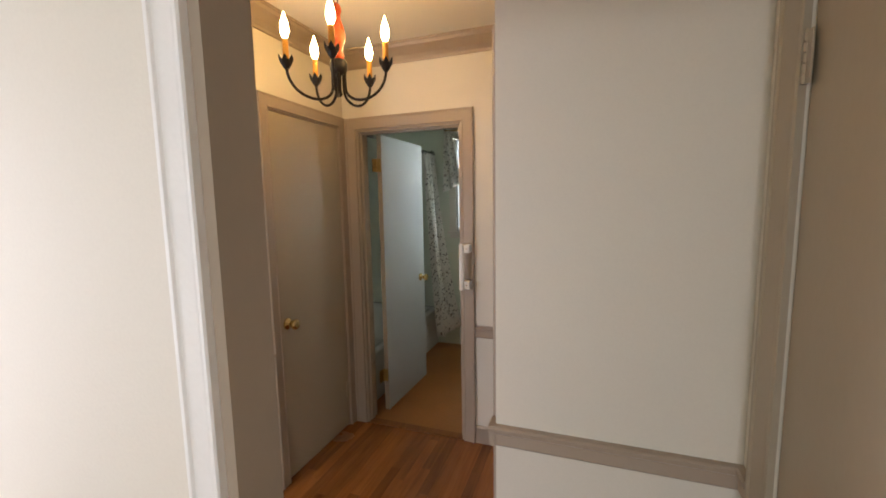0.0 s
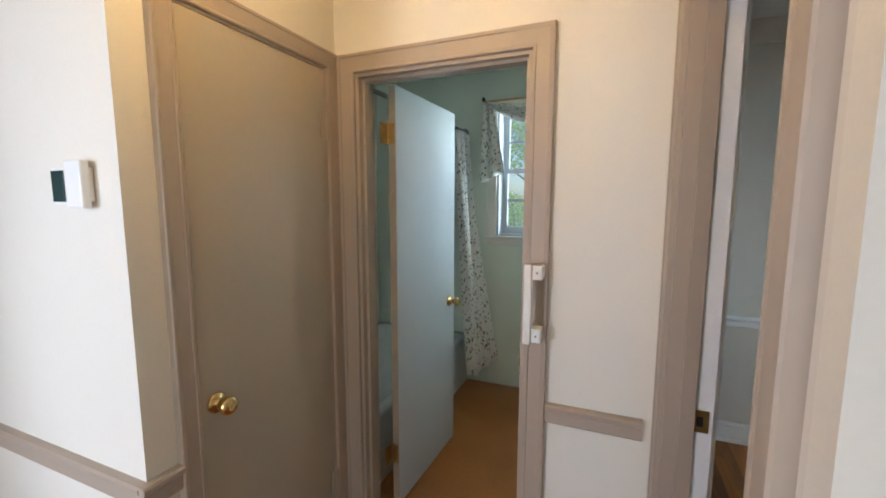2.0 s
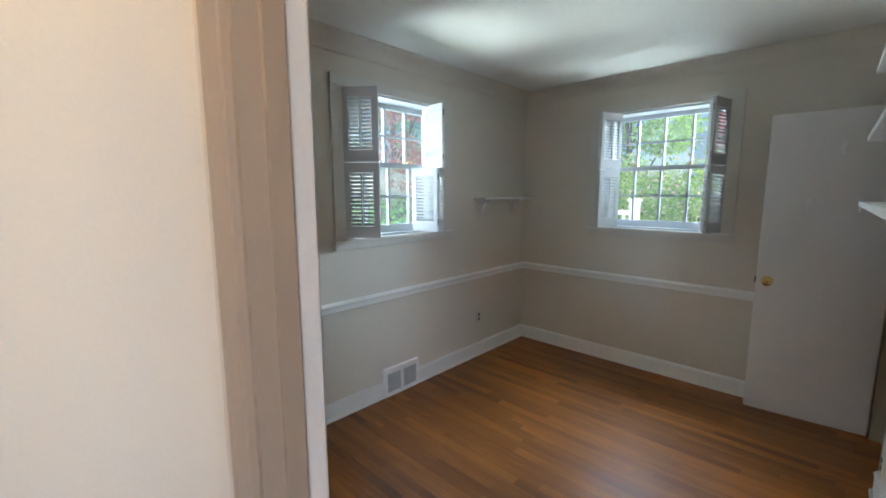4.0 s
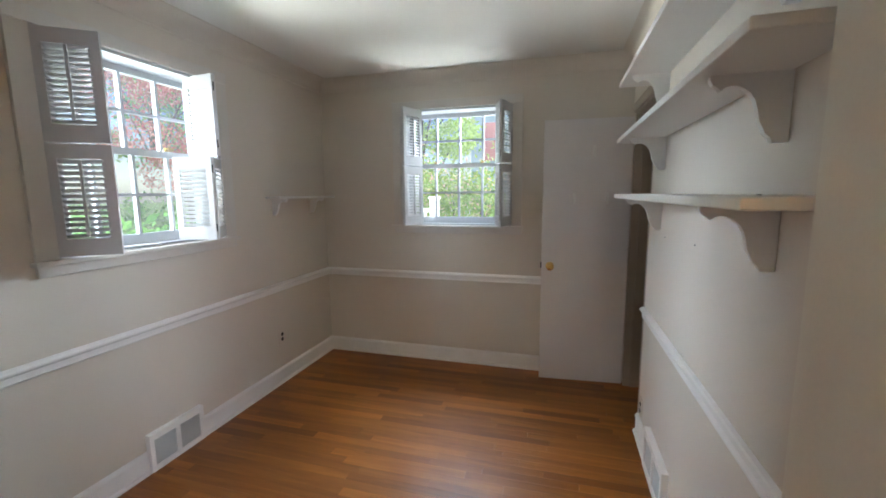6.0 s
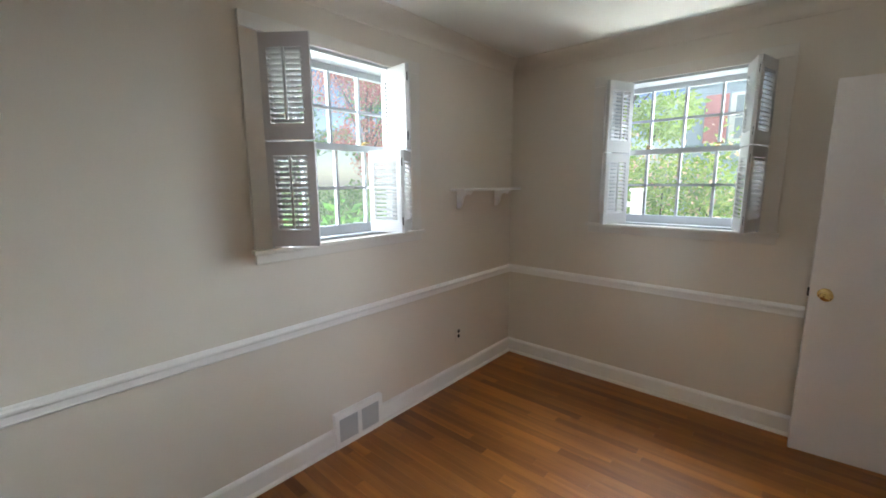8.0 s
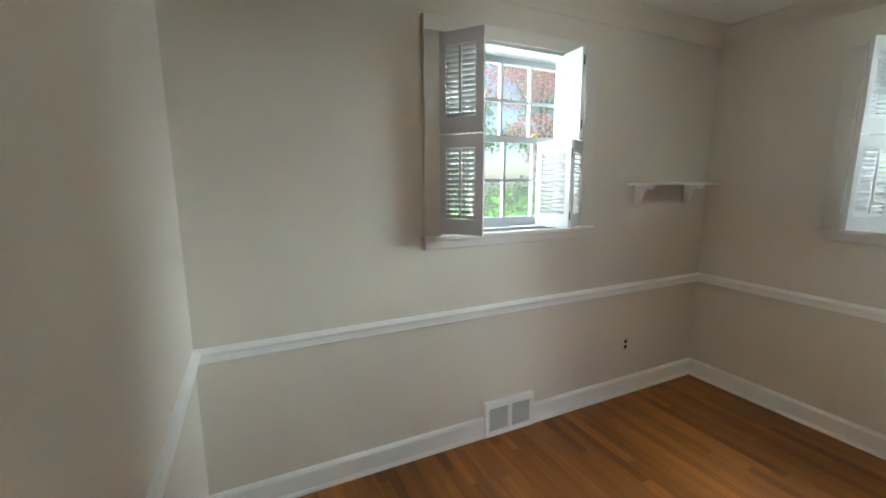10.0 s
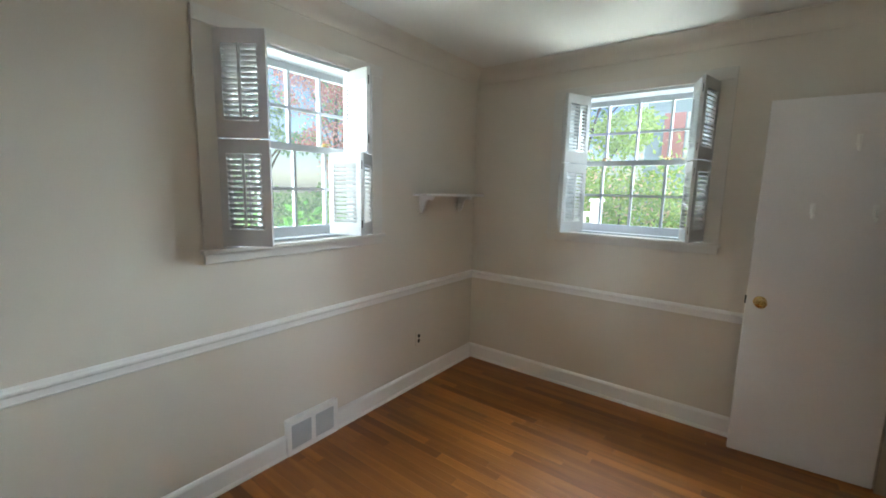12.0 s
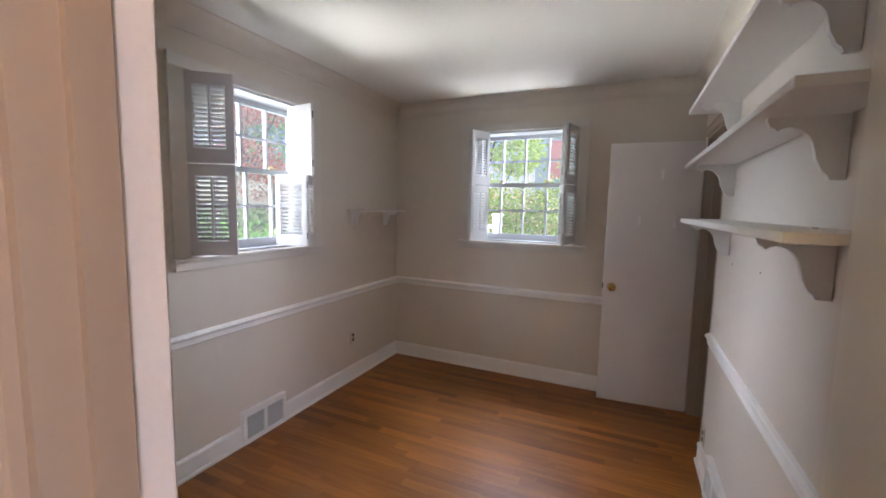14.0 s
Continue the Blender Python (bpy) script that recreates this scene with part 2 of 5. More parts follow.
# ---- plan ----
N, E, S, W = 4.30, 3.50, 1.67, 0.20          # inner faces of the study
WH = 0.085                                    # hall face of the study's west wall
HY0, HY1 = 1.747, 1.79                        # wall block between hall and study
HX0, HX1 = 0.812, 0.890
BY, BY1 = 2.82, 2.93                          # bathroom wall
CX = -1.175                                   # closet wall face
TY = 1.975                                    # thermostat wall face
DX = -2.0                                     # wall with the dark room's door
BN, BW, BE = 4.52, -2.02, 0.085               # bathroom
CEIL = 2.50
D_Y0, D_Y1 = 1.880, 2.652                      # study door opening
WIN = dict(z0=1.225, z1=2.205)

def wall(name, label, axis, c0, c1, a0, a1, holes=(), material=None, z1=CEIL, z0=0.0):
    bm = bmesh.new()
    slab_with_holes(bm, axis, c0, c1, a0, a1, z0, z1, holes)
    return structure(name, bm, material or M_HALL, label, "wall")

wall("wall_study_north", "warm white painted plaster wall with a window", "y", N, N + 0.22, W, E + 0.22, [(1.335, 2.275, WIN["z0"], WIN["z1"])], M_ROOM, z0=-0.6)
wall("wall_study_east", "warm white painted plaster wall with a window", "x", E, E + 0.22, S - 0.12, N, [(2.565, 3.515, WIN["z0"], WIN["z1"])], M_ROOM, z0=-0.6)
wall("wall_study_south", "warm white painted plaster wall behind the shelves", "y", S - 0.12, S, HX1, E, [(2.74, 3.385, 0, 2.06)], M_ROOM)
wall("wall_study_west", "off-white wall between hall and study with a door opening", "x", WH, W, HY1, N, [(D_Y0, D_Y1, 0, 2.04)], M_ROOM)
wall("wall_hall_stub", "off-white painted wall with a taupe chair rail", "y", HY0, HY1, WH, HX1, (), M_HALL)
wall("wall_hall_east", "off-white painted wall beside a hinged door", "x", HX0, HX1, -3.4, HY0, [(0.93, 1.555, 0, 2.04)], M_HALL)
wall("wall_bath_south", "off-white hall wall with the bathroom doorway", "y", BY, BY1, BW, WH, [(-1.074, -0.355, 0, 2.02)], M_HALL)
wall("wall_closet", "off-white wall around the closet door", "x", CX - 0.11, CX, TY + 0.11, BY, [(2.125, 2.75, 0, 2.035)], M_HALL)
wall("wall_thermostat", "off-white wall that carries the thermostat", "y", TY, TY + 0.11, DX, CX, (), M_HALL)
# first hole: unseen window assumed for the living-side lamp
wall("wall_dark_room", "off-white wall with the doorway of an unlit room", "x", DX - 0.11, DX, -3.4, TY + 0.95, [(-1.1, 0.1, 0.5, 2.15), (1.06, 1.83, 0, 2.02)], M_HALL)
wall("wall_closet_back", "plain wall that closes the closet", "y", BY - 0.02, BY, DX, CX - 0.11, (), M_HALL)
wall("wall_bath_north", "pale green white bathroom wall with a window", "y", BN, BN + 0.2, BW - 0.1, WH, [(-0.93, -0.19, 1.235, 2.24)], M_BATH, z0=-0.6)
wall("wall_bath_west", "pale bathroom wall behind the tub", "x", BW - 0.1, BW, BY, BN, (), M_BATH)
wall("wall_bath_east", "pale bathroom wall", "x", WH - 0.05, WH - 0.004, BY1, BN, (), M_BATH)
# the dark room beyond the left doorway
wall("wall_dark_back", "wall of the unlit room", "x", DX - 2.88, DX - 2.78, 0.2, 3.0, (), M_ROOM)
wall("wall_dark_north", "wall of the unlit room", "y", 2.92, 3.0, DX - 2.78, DX - 0.11, (), M_ROOM)
# the hole is an unseen window, put in for the fill lamp
wall("wall_dark_south", "wall of the unlit room", "y", 0.2, 0.3, DX - 2.78, DX - 0.11, [(-3.95, -2.85, 0.9, 2.1)], M_ROOM)
bm = bmesh.new()
# first hole: unseen opening assumed, lets daylight reach the thermostat wall
slab_with_holes(bm, "y", 0.835, 0.915, DX, HX0, 0.0, CEIL, [(-1.85, -0.76, 0, 2.06), (-0.11, HX0 - 0.02, 0, 2.06)])
structure("wall_hall_south", bm, M_HALL, "off-white wall with the cased opening to the hall", "wall")
# the living space behind the start of the walk; its windows are unseen, assumed for the daylight lamps
wall("wall_living_south", "off-white wall with a wide window", "y", -3.5, -3.4, DX, HX1, [(-1.85, -0.78, 0.25, 2.25), (-0.75, 0.72, 0.7, 2.2)], M_HALL)
# beyond the study's south door and the hinged hall door
wall("wall_passage_back", "shaded wall beyond the doorway", "y", 0.3, 0.4, HX1, E + 0.22, (), M_HALL)
wall("wall_passage_east", "shaded wall beyond the doorway", "x", E, E + 0.1, 0.4, S - 0.12, (), M_HALL)

def flat(name, label, cat, x0, y0, x1, y1, z0, z1, material):
    bm = bmesh.new()
    box(bm, x0, y0, z0, x1, y1, z1)
    return structure(name, bm, material, label, cat)

flat("ceiling_study", "white painted plaster ceiling", "ceiling", W, HY1, E, N, CEIL, CEIL + 0.1, M_CEIL)
flat("ceiling_study_alcove", "white painted plaster ceiling", "ceiling", HX1, 0.4, E, HY1, CEIL, CEIL + 0.1, M_CEIL)
flat("ceiling_hall", "cream painted ceiling", "ceiling", DX - 2.88, -3.5, WH, BY, CEIL, CEIL + 0.1, M_CEIL)
flat("ceiling_hall_end", "cream painted ceiling", "ceiling", WH, -3.5, HX1, HY0, CEIL, CEIL + 0.1, M_CEIL)
flat("ceiling_bath", "pale green white bathroom ceiling", "ceiling", BW - 0.1, BY, WH, BN, CEIL, CEIL + 0.1, M_BATH)
flat("roof", "flat roof slab over the house", "roof", DX - 3.0, -3.9, E + 0.36, BN + 0.34, CEIL + 0.12, CEIL + 0.3, M_DARK)
floor_study = flat("floor_study", "varnished oak strip floor with dark joints", "floor", W - 0.06, 0.3, E, N, -0.05, -0.006, M_GROOVE)
floor_hall = flat("floor_hall", "glossy varnished strip wood hall floor", "floor", DX - 2.88, -3.5, W - 0.06, BY + 0.04, -0.05, -0.006, M_GROOVE)
floor_hall_end = flat("floor_hall_end", "varnished wood floor", "floor", W - 0.06, -3.5, HX1, HY1 - 0.05, -0.056, -0.001, M_OAKH)
floor_bath = flat("floor_bath", "orange brown sheet flooring in the bathroom", "floor", BW, BY + 0.04, WH, BN, -0.05, 0.0, M_VINYL)

# ---- mouldings, casings and doors ----
M_BATHW = surface("bathroom_white_enamel", (0.80, 0.82, 0.80), 0.16, 0.02, 3, 80, 0.01, coat=0.4)
M_LAV = surface("pale_door_paint", (0.56, 0.59, 0.59), 0.6, 0.03, 1.6, 90, 0.05)
M_TAUPED = surface("taupe_door_paint", (0.41, 0.35, 0.26), 0.36, 0.03, 1.2, 70, 0.03, stretch=(1, 1, 0.5))

def frame_m(axis, c, out):
    """Maps (along, up, proud) to the world for a wall face at c that looks along out (+1 or -1)."""
    if axis == "x":
        return lambda a, z, d: (c + out * d, a, z)
    return lambda a, z, d: (a, c + out * d, z)

CASE = ((0.0, 0.0), (0.0, 0.015), (0.004, 0.018), (0.010, 0.018), (0.013, 0.0155), (0.018, 0.0165), (0.060, 0.019), (0.064, 0.0225), (0.073, 0.0225), (0.076, 0.019), (0.076, 0.0))

def casing(name, axis, c, out, a0, a1, z1, material, label, width=0.076, sides="LTR", z0=0.0):
    put = frame_m(axis, c, out)
    k = width / 0.076
    bm = bmesh.new()
    rows = []
    ua, ub = (1 if "L" in sides else 0), (1 if "R" in sides else 0)
    for u, d in CASE:
        u *= k
        pts = []
        if ua:
            pts.append((a0 - u, z0))
        pts.append((a0 - u * ua, z1 + u))
        pts.append((a1 + u * ub, z1 + u))
        if ub:
            pts.append((a1 + u, z0))
        rows.append([bm.verts.new(put(a, z, d)) for a, z in pts])
    for r0, r1 in zip(rows, rows[1:]):
        for i in range(len(r0) - 1):
            bm.faces.new((r0[i], r0[i + 1], r1[i + 1], r1[i]))
    return structure(name, bm, material, label, "door casing")

def jambs(name, axis, c0, c1, a0, a1, z1, material, label, t=0.018, stop=0.5):
    """Lining of an opening with a door stop; a0, a1 are the clear edges of the wall's hole."""
    e = thing(name, Matrix(), label, "door frame", kind="structure")
    def b(nm, a, aa, za, zb, ca, cb):
        bm = bmesh.new()
        if axis == "x":
            box(bm, ca, a, za, cb, aa, zb)
        else:
            box(bm, a, ca, za, aa, cb, zb)
        part(nm, bm, material, e)
    g = 0.003
    b("side_jamb", a0, a0 + t, 0, z1 - t, c0 - g, c1 + g)
    b("side_jamb", a1 - t, a1, 0, z1 - t, c0 - g, c1 + g)
    b("head_jamb", a0, a1, z1 - t, z1, c0 - g, c1 + g)
    if stop:
        s0 = c0 + (c1 - c0) * stop - 0.018
        b("door_stop", a0 + t, a0 + t + 0.012, 0, z1 - t - 0.012, s0, s0 + 0.036)
        b("door_stop", a1 - t - 0.012, a1 - t, 0, z1 - t - 0.012, s0, s0 + 0.036)
        b("door_stop", a0 + t, a1 - t, z1 - t - 0.012, z1 - t, s0, s0 + 0.036)
    return e

RAIL = ((0, 0), (0.010, 0.0), (0.015, 0.007), (0.013, 0.012), (0.013, 0.034), (0.022, 0.039), (0.029, 0.047), (0.028, 0.055), (0.018, 0.060), (0.014, 0.065), (0.0, 0.068))
RAILH = ((0, 0), (0.012, 0.0), (0.016, 0.006), (0.016, 0.045), (0.024, 0.052), (0.026, 0.066), (0.020, 0.072), (0.0, 0.074))
BASE = ((0, 0), (0.028, 0.0), (0.028, 0.009), (0.022, 0.018), (0.015, 0.020), (0.015, 0.098), (0.020, 0.103), (0.018, 0.112), (0.010, 0.122), (0.0, 0.125))
BASEH = ((0, 0), (0.014, 0.0), (0.014, 0.10), (0.009, 0.112), (0.0, 0.114))
CROWN = ((0, 0), (0.010, 0.0), (0.014, 0.014), (0.030, 0.034), (0.058, 0.056), (0.078, 0.070), (0.084, 0.086), (0.092, 0.088), (0.092, 0.100), (0.0, 0.100))

def moulding(name, prof, z, runs, material, label, category):
    for k, (p0, p1, out) in enumerate(runs):
        bm = bmesh.new()
        extrude_profile(bm, prof, (*p0, z), (*p1, z), (*out, 0))
        structure(f"{name}_{k + 1}", bm, material, label, category)

# study: white rail, base, crown
moulding("chair_rail_study", RAIL, 0.743, [((W, N), (E, N), (0, -1)), ((E, 2.31), (E, N), (-1, 0)), ((W, D_Y1 + 0.08), (W, N), (1, 0)), ((0.90, S), (2.735, S), (0, 1))], M_WHITE, "white painted moulded chair rail", "chair rail")
moulding("baseboard_study", BASE, 0.0, [((W, N), (1.615, N), (0, -1)), ((1.965, N), (E, N), (0, -1)), ((E, S), (E, N), (-1, 0)), ((W, D_Y1 + 0.08), (W, N), (1, 0)), ((0.90, S), (1.98, S), (0, 1)), ((2.40, S), (2.735, S), (0, 1))], M_WHITE, "white painted baseboard with a shoe moulding", "baseboard")
COVE = [(0.0, 0.0), (0.006, 0.0), (0.008, 0.006)] + [(0.008 + 0.102 * (1 - math.cos(radians(a))), 0.006 + 0.088 * math.sin(radians(a))) for a in range(6, 91, 7)] + [(0.112, 0.094), (0.112, 0.1), (0.0, 0.1)]
moulding("crown_study", COVE, CEIL - 0.1, [((W, N), (E, N), (0, -1)), ((E, S), (E, N), (-1, 0)), ((W, HY1), (W, N), (1, 0)), ((HX1, S), (E, S), (0, 1)), ((W, HY1), (HX1, HY1), (0, 1))], M_ROOM, "white cove crown moulding under the ceiling", "crown moulding")
# hall: taupe rail, base, crown
moulding("chair_rail_hall", RAILH, 0.70, [((DX, TY), (CX + 0.002, TY), (0, -1)), ((CX, TY - 0.022), (CX, 2.062), (1, 0)), ((-0.278, BY), (0.045, BY), (0, -1)), ((WH - 0.022, HY0), (HX0, HY0), (0, -1)), ((WH, HY0 - 0.022), (WH, 1.802), (-1, 0)), ((HX0, 1.667), (HX0, HY0), (-1, 0))], M_TAUPE, "taupe painted chair rail", "chair rail")
moulding("baseboard_hall", BASEH, 0.0, [((DX, TY), (CX + 0.002, TY), (0, -1)), ((CX, TY - 0.014), (CX, 2.055), (1, 0)), ((-0.278, BY), (0.05, BY), (0, -1)), ((WH - 0.012, HY0), (HX0, HY0), (0, -1)), ((WH, HY0 - 0.012), (WH, 1.802), (-1, 0))], M_TAUPE, "taupe painted baseboard", "baseboard")
moulding("crown_hall", CROWN, CEIL - 0.1, [((DX, TY), (CX + 0.09, TY), (0, -1)), ((CX, TY - 0.09), (CX, BY), (1, 0)), ((CX, BY), (WH, BY), (0, -1)), ((WH, HY0), (WH, BY), (-1, 0)), ((WH - 0.09, HY0), (HX0, HY0), (0, -1)), ((DX, 0.915), (DX, TY), (1, 0)), ((DX, 0.915), (HX0, 0.915), (0, 1)), ((HX0, 0.915), (HX0, HY0), (-1, 0))], M_TAUPE, "taupe painted crown moulding", "crown moulding")

# study doorway
casing("casing_study_hall", "x", WH, -1, D_Y0, D_Y1, 2.04, M_TAUPE, "taupe moulded casing of the study doorway")
casing("casing_study_room", "x", W, 1, D_Y0, D_Y1, 2.04, M_WHITE, "white moulded casing of the study doorway", sides="TR")
jambs("doorframe_study", "x", WH, WH + 0.066, D_Y0, D_Y1, 2.04, M_TAUPE, "taupe half of the study door frame", stop=0.82)
jambs("doorframe_study_inner", "x", WH + 0.072, W, D_Y0, D_Y1, 2.04, M_WHITE, "white half of the study door frame", stop=None)
casing("casing_bath", "y", BY, -1, -1.074, -0.355, 2.02, M_TAUPE, "taupe moulded casing of the bathroom doorway")
jambs("doorframe_bath", "y", BY, BY1, -1.074, -0.355, 2.02, M_TAUPE, "taupe painted bathroom door frame", t=0.014, stop=0.4)
bbox_part("trim_corner_filler", (CX + 0.002, BY - 0.012, 0.0, -1.149, BY, 2.095), M_TAUPE)
tagged(bpy.data.objects["trim_corner_filler"], "taupe filler board in the corner between two casings", "trim", kind="structure")
casing("casing_closet", "x", CX, 1, 2.125, 2.75, 2.035, M_TAUPE, "taupe moulded casing of the closet door", width=0.066)
jambs("doorframe_closet", "x", CX - 0.11, CX, 2.125, 2.75, 2.035, M_TAUPE, "taupe painted closet door frame", t=0.008, stop=None)
casing("casing_dark_room", "x", DX, 1, 1.06, 1.83, 2.02, M_TAUPE, "taupe moulded casing of the dark room's doorway", width=0.09)
jambs("doorframe_dark_room", "x", DX - 0.11, DX, 1.06, 1.83, 2.02, M_TAUPE, "taupe painted frame of the dark room's doorway", t=0.014)
jambs("doorframe_hall_opening", "y", 0.835, 0.915, -0.11, HX0 - 0.02, 2.06, M_TAUPE, "taupe lining of the opening between living space and hall", t=0.02, stop=None)
casing("casing_hall_opening", "y", 0.835, -1, -0.11, HX0 - 0.02, 2.06, M_WHITE, "white casing of the opening between living space and hall", sides="LT", width=0.055)
casing("casing_hall_opening_inner", "y", 0.915, 1, -0.11, HX0 - 0.02, 2.06, M_TAUPE, "taupe casing of the opening on the hall side", sides="LT", width=0.07)
casing("casing_hall_door", "x", HX0, -1, 0.93, 1.555, 2.04, M_TAUPED, "taupe casing of the closed hall door", width=0.11)
jambs("doorframe_south", "y", S - 0.12, S, 2.74, 3.385, 2.06, M_TAUPE, "taupe painted frame of the study's second doorway", t=0.016, stop=0.45)
casing("casing_south", "y", S, 1, 2.74, 3.385, 2.06, M_TAUPE, "taupe casing over the study's second doorway", sides="T", width=0.06)
bm = bmesh.new()
box(bm, -1.058, BY - 0.012, 0.0, -0.369, BY + 0.05, 0.008)
bevel_all(bm, 0.003, 1)
structure("threshold_bath", bm, M_OAK, "worn wooden threshold strip", "threshold")


def lathe(bm, prof, segs=20, m=None):
    """Turns (radius, height) pairs about z."""
    rings = []
    for r, h in prof:
        ring = []
        for i in range(segs):
            a = 2 * math.pi * i / segs
            v = Vector((r * math.cos(a), r * math.sin(a), h))
            ring.append(bm.verts.new(m @ v if m is not None else v))
        rings.append(ring)
    for a, b in zip(rings, rings[1:]):
        for i in range(segs):
            bm.faces.new((a[i], a[(i + 1) % segs], b[(i + 1) % segs], b[i]))
    bm.faces.new(rings[0][::-1])
    bm.faces.new(rings[-1])


KNOB = ((0.032, 0.0), (0.032, 0.004), (0.026, 0.009), (0.013, 0.012), (0.011, 0.028), (0.018, 0.034), (0.026, 0.042), (0.029, 0.052), (0.026, 0.061), (0.016, 0.067), (0.006, 0.066))

def knob(door, m, material=None, label="polished brass door knob"):
    bm = bmesh.new()
    lathe(bm, KNOB, 24, m)
    k = part("knob", bm, material or M_BRASS, door, label, smooth=True)
    return k

def tube(bm, pts, r, segs=8):
    pts = [Vector(p) for p in pts]
    rings = []
    for i, p in enumerate(pts):
        d = (pts[min(i + 1, len(pts) - 1)] - pts[max(i - 1, 0)]).normalized()
        q = d.to_track_quat("Z", "Y")
        rr = r[i] if isinstance(r, (list, tuple)) else r
        rings.append([bm.verts.new(p + q @ Vector((rr * math.cos(2 * math.pi * k / segs), rr * math.sin(2 * math.pi * k / segs), 0))) for k in range(segs)])
    for a, b in zip(rings, rings[1:]):
        for i in range(segs):
            bm.faces.new((a[i], a[(i + 1) % segs], b[(i + 1) % segs], b[i]))
    bm.faces.new(rings[0][::-1])
    bm.faces.new(rings[-1])

def hinge(door, place, axis_out, material, h=0.09, plate=0.032, along=(0, 1, 0)):
    """A butt hinge: knuckle with a plate lying along a direction."""
    p, al = Vector(place), Vector(along)
    bm = bmesh.new()
    for k in range(5):
        z0 = -h / 2 + k * h / 5
        tube(bm, [p + Vector((0, 0, z0 + 0.001)), p + Vector((0, 0, z0 + h / 5 - 0.001))], 0.0065, 10)
    tube(bm, [p + Vector((0, 0, h / 2)), p + Vector((0, 0, h / 2 + 0.006))], 0.004, 8)
    q = p + al * plate
    n = Vector(axis_out) * 0.002
    box(bm, min(p.x, q.x) - abs(n.x), min(p.y, q.y) - abs(n.y), p.z - h / 2, max(p.x, q.x) + abs(n.x), max(p.y, q.y) + abs(n.y), p.z + h / 2)
    return part("hinge", bm, material, door)

def slab_door(name, w, h, t, m, material, label, category="door"):
    """A flush door: local x along its width from the hinge edge, y its thickness, z up."""
    e = thing(name, m, label, category)
    bm = bmesh.new()
    box(bm, 0, 0, 0.0, w, t, h)
    bevel_all(bm, 0.002, 1)
    part("leaf", bm, material, e)
    return e

# closet door: closed, face towards +x
d = slab_door("closet_door", 0.607, 2.012, 0.035, pose(CX - 0.032, 2.741, 0.012, 0, 0, -90), M_TAUPED, "taupe painted flush closet door, closed, with a brass knob")
knob(d, Matrix.Translation((0.555, 0.035, 0.882)) @ pose(0, 0, 0, -90, 0, 0))
hinge(d, (0.0, 0.041, 1.79), (0, 1, 0), M_TAUPED, 0.1, 0.03, (1, 0, 0))
hinge(d, (0.0, 0.041, 0.26), (0, 1, 0), M_TAUPED, 0.1, 0.03, (1, 0, 0))
# closed hall door: face towards -x
d = slab_door("hall_door", 0.607, 2.02, 0.035, pose(HX0 + 0.004, 1.546, 0.012, 0, 0, -90), M_TAUPED, "taupe painted flush hall door, closed, seen at its hinge edge")
hinge(d, (0.0, -0.012, 1.825), (0, 1, 0), M_TAUPED, 0.11, 0.025, (1, 0, 0))
hinge(d, (0.0, -0.012, 0.26), (0, 1, 0), M_TAUPED, 0.11, 0.025, (1, 0, 0))
# bathroom door: open into the bathroom
ang = math.degrees(math.atan2(3.648 - 2.975, -0.972 + 1.0))
d = slab_door("bathroom_door", 0.665, 2.0, 0.035, pose(-0.988, 2.995, 0.014, 0, 0, ang), M_LAV, "pale painted flush bathroom door standing open with brass hinges")
knob(d, Matrix.Translation((0.585, 0.0, 0.90)) @ pose(0, 0, 0, 90, 0, 0))
knob(d, Matrix.Translation((0.585, 0.035, 0.90)) @ pose(0, 0, 0, -90, 0, 0))
bbox_part("hinge_edge", (-0.003, 0.001, 0.001, -0.0005, 0.034, 1.999), M_TAUPE, d, "taupe painted hinge edge")
for hz in (1.79, 0.27):
    hinge(d, (-0.012, 0.030, hz), (1, 0, 0), M_BRASSD, 0.09, 0.03, (0, -1, 0))
    bm = bmesh.new()
    box(bm, -0.064, 0.036, hz - 0.045, -0.012, 0.040, hz + 0.045)
    part("hinge_leaf", bm, M_BRASSD, d)
# second study door: open towards the east wall
ang = math.degrees(math.atan2(2.30 - 1.676, 3.329 - 3.378))
d = slab_door("south_door", 0.627, 2.02, 0.035, pose(3.410, 1.684, 0.012, 0, 0, ang), M_DOORW, "white painted flush door standing open, with three hooks")
# its seen face looks to -x: local y = thickness runs to -x
knob(d, Matrix.Translation((0.565, 0.035, 0.92)) @ pose(0, 0, 0, -90, 0, 0))
bbox_part("latch", (0.626, 0.008, 0.90, 0.634, 0.027, 0.945), M_BLACK, d, "dark metal latch plate on the door edge")
for hx, hz in ((0.265, 1.785), (0.40, 1.44), (0.165, 1.44)):
    bm = bmesh.new()
    tube(bm, [(hx, 0.036, hz + 0.035), (hx, 0.040, hz + 0.0), (hx, 0.046, hz - 0.03), (hx, 0.062, hz - 0.038), (hx, 0.070, hz - 0.018)], 0.006, 8)
    box(bm, hx - 0.011, 0.034, hz - 0.015, hx + 0.011, 0.040, hz + 0.042)
    part("coat_hook", bm, M_WHITE, d, "small white coat hook", smooth=False)
# strike plate on the far study jamb
bm = bmesh.new()
box(bm, WH + 0.066, D_Y1 - 0.0215, 0.86, WH + 0.108, D_Y1 - 0.0175, 0.925)
bevel_all(bm, 0.001, 1)
st = tagged(part("strike_plate", bm, M_BRASSD), "aged brass strike plate screwed to the door jamb", "strike plate")
bbox_part("strike_hole", (WH + 0.078, D_Y1 - 0.0225, 0.878, WH + 0.094, D_Y1 - 0.0205, 0.907), M_BLACK, st, "dark latch hole")

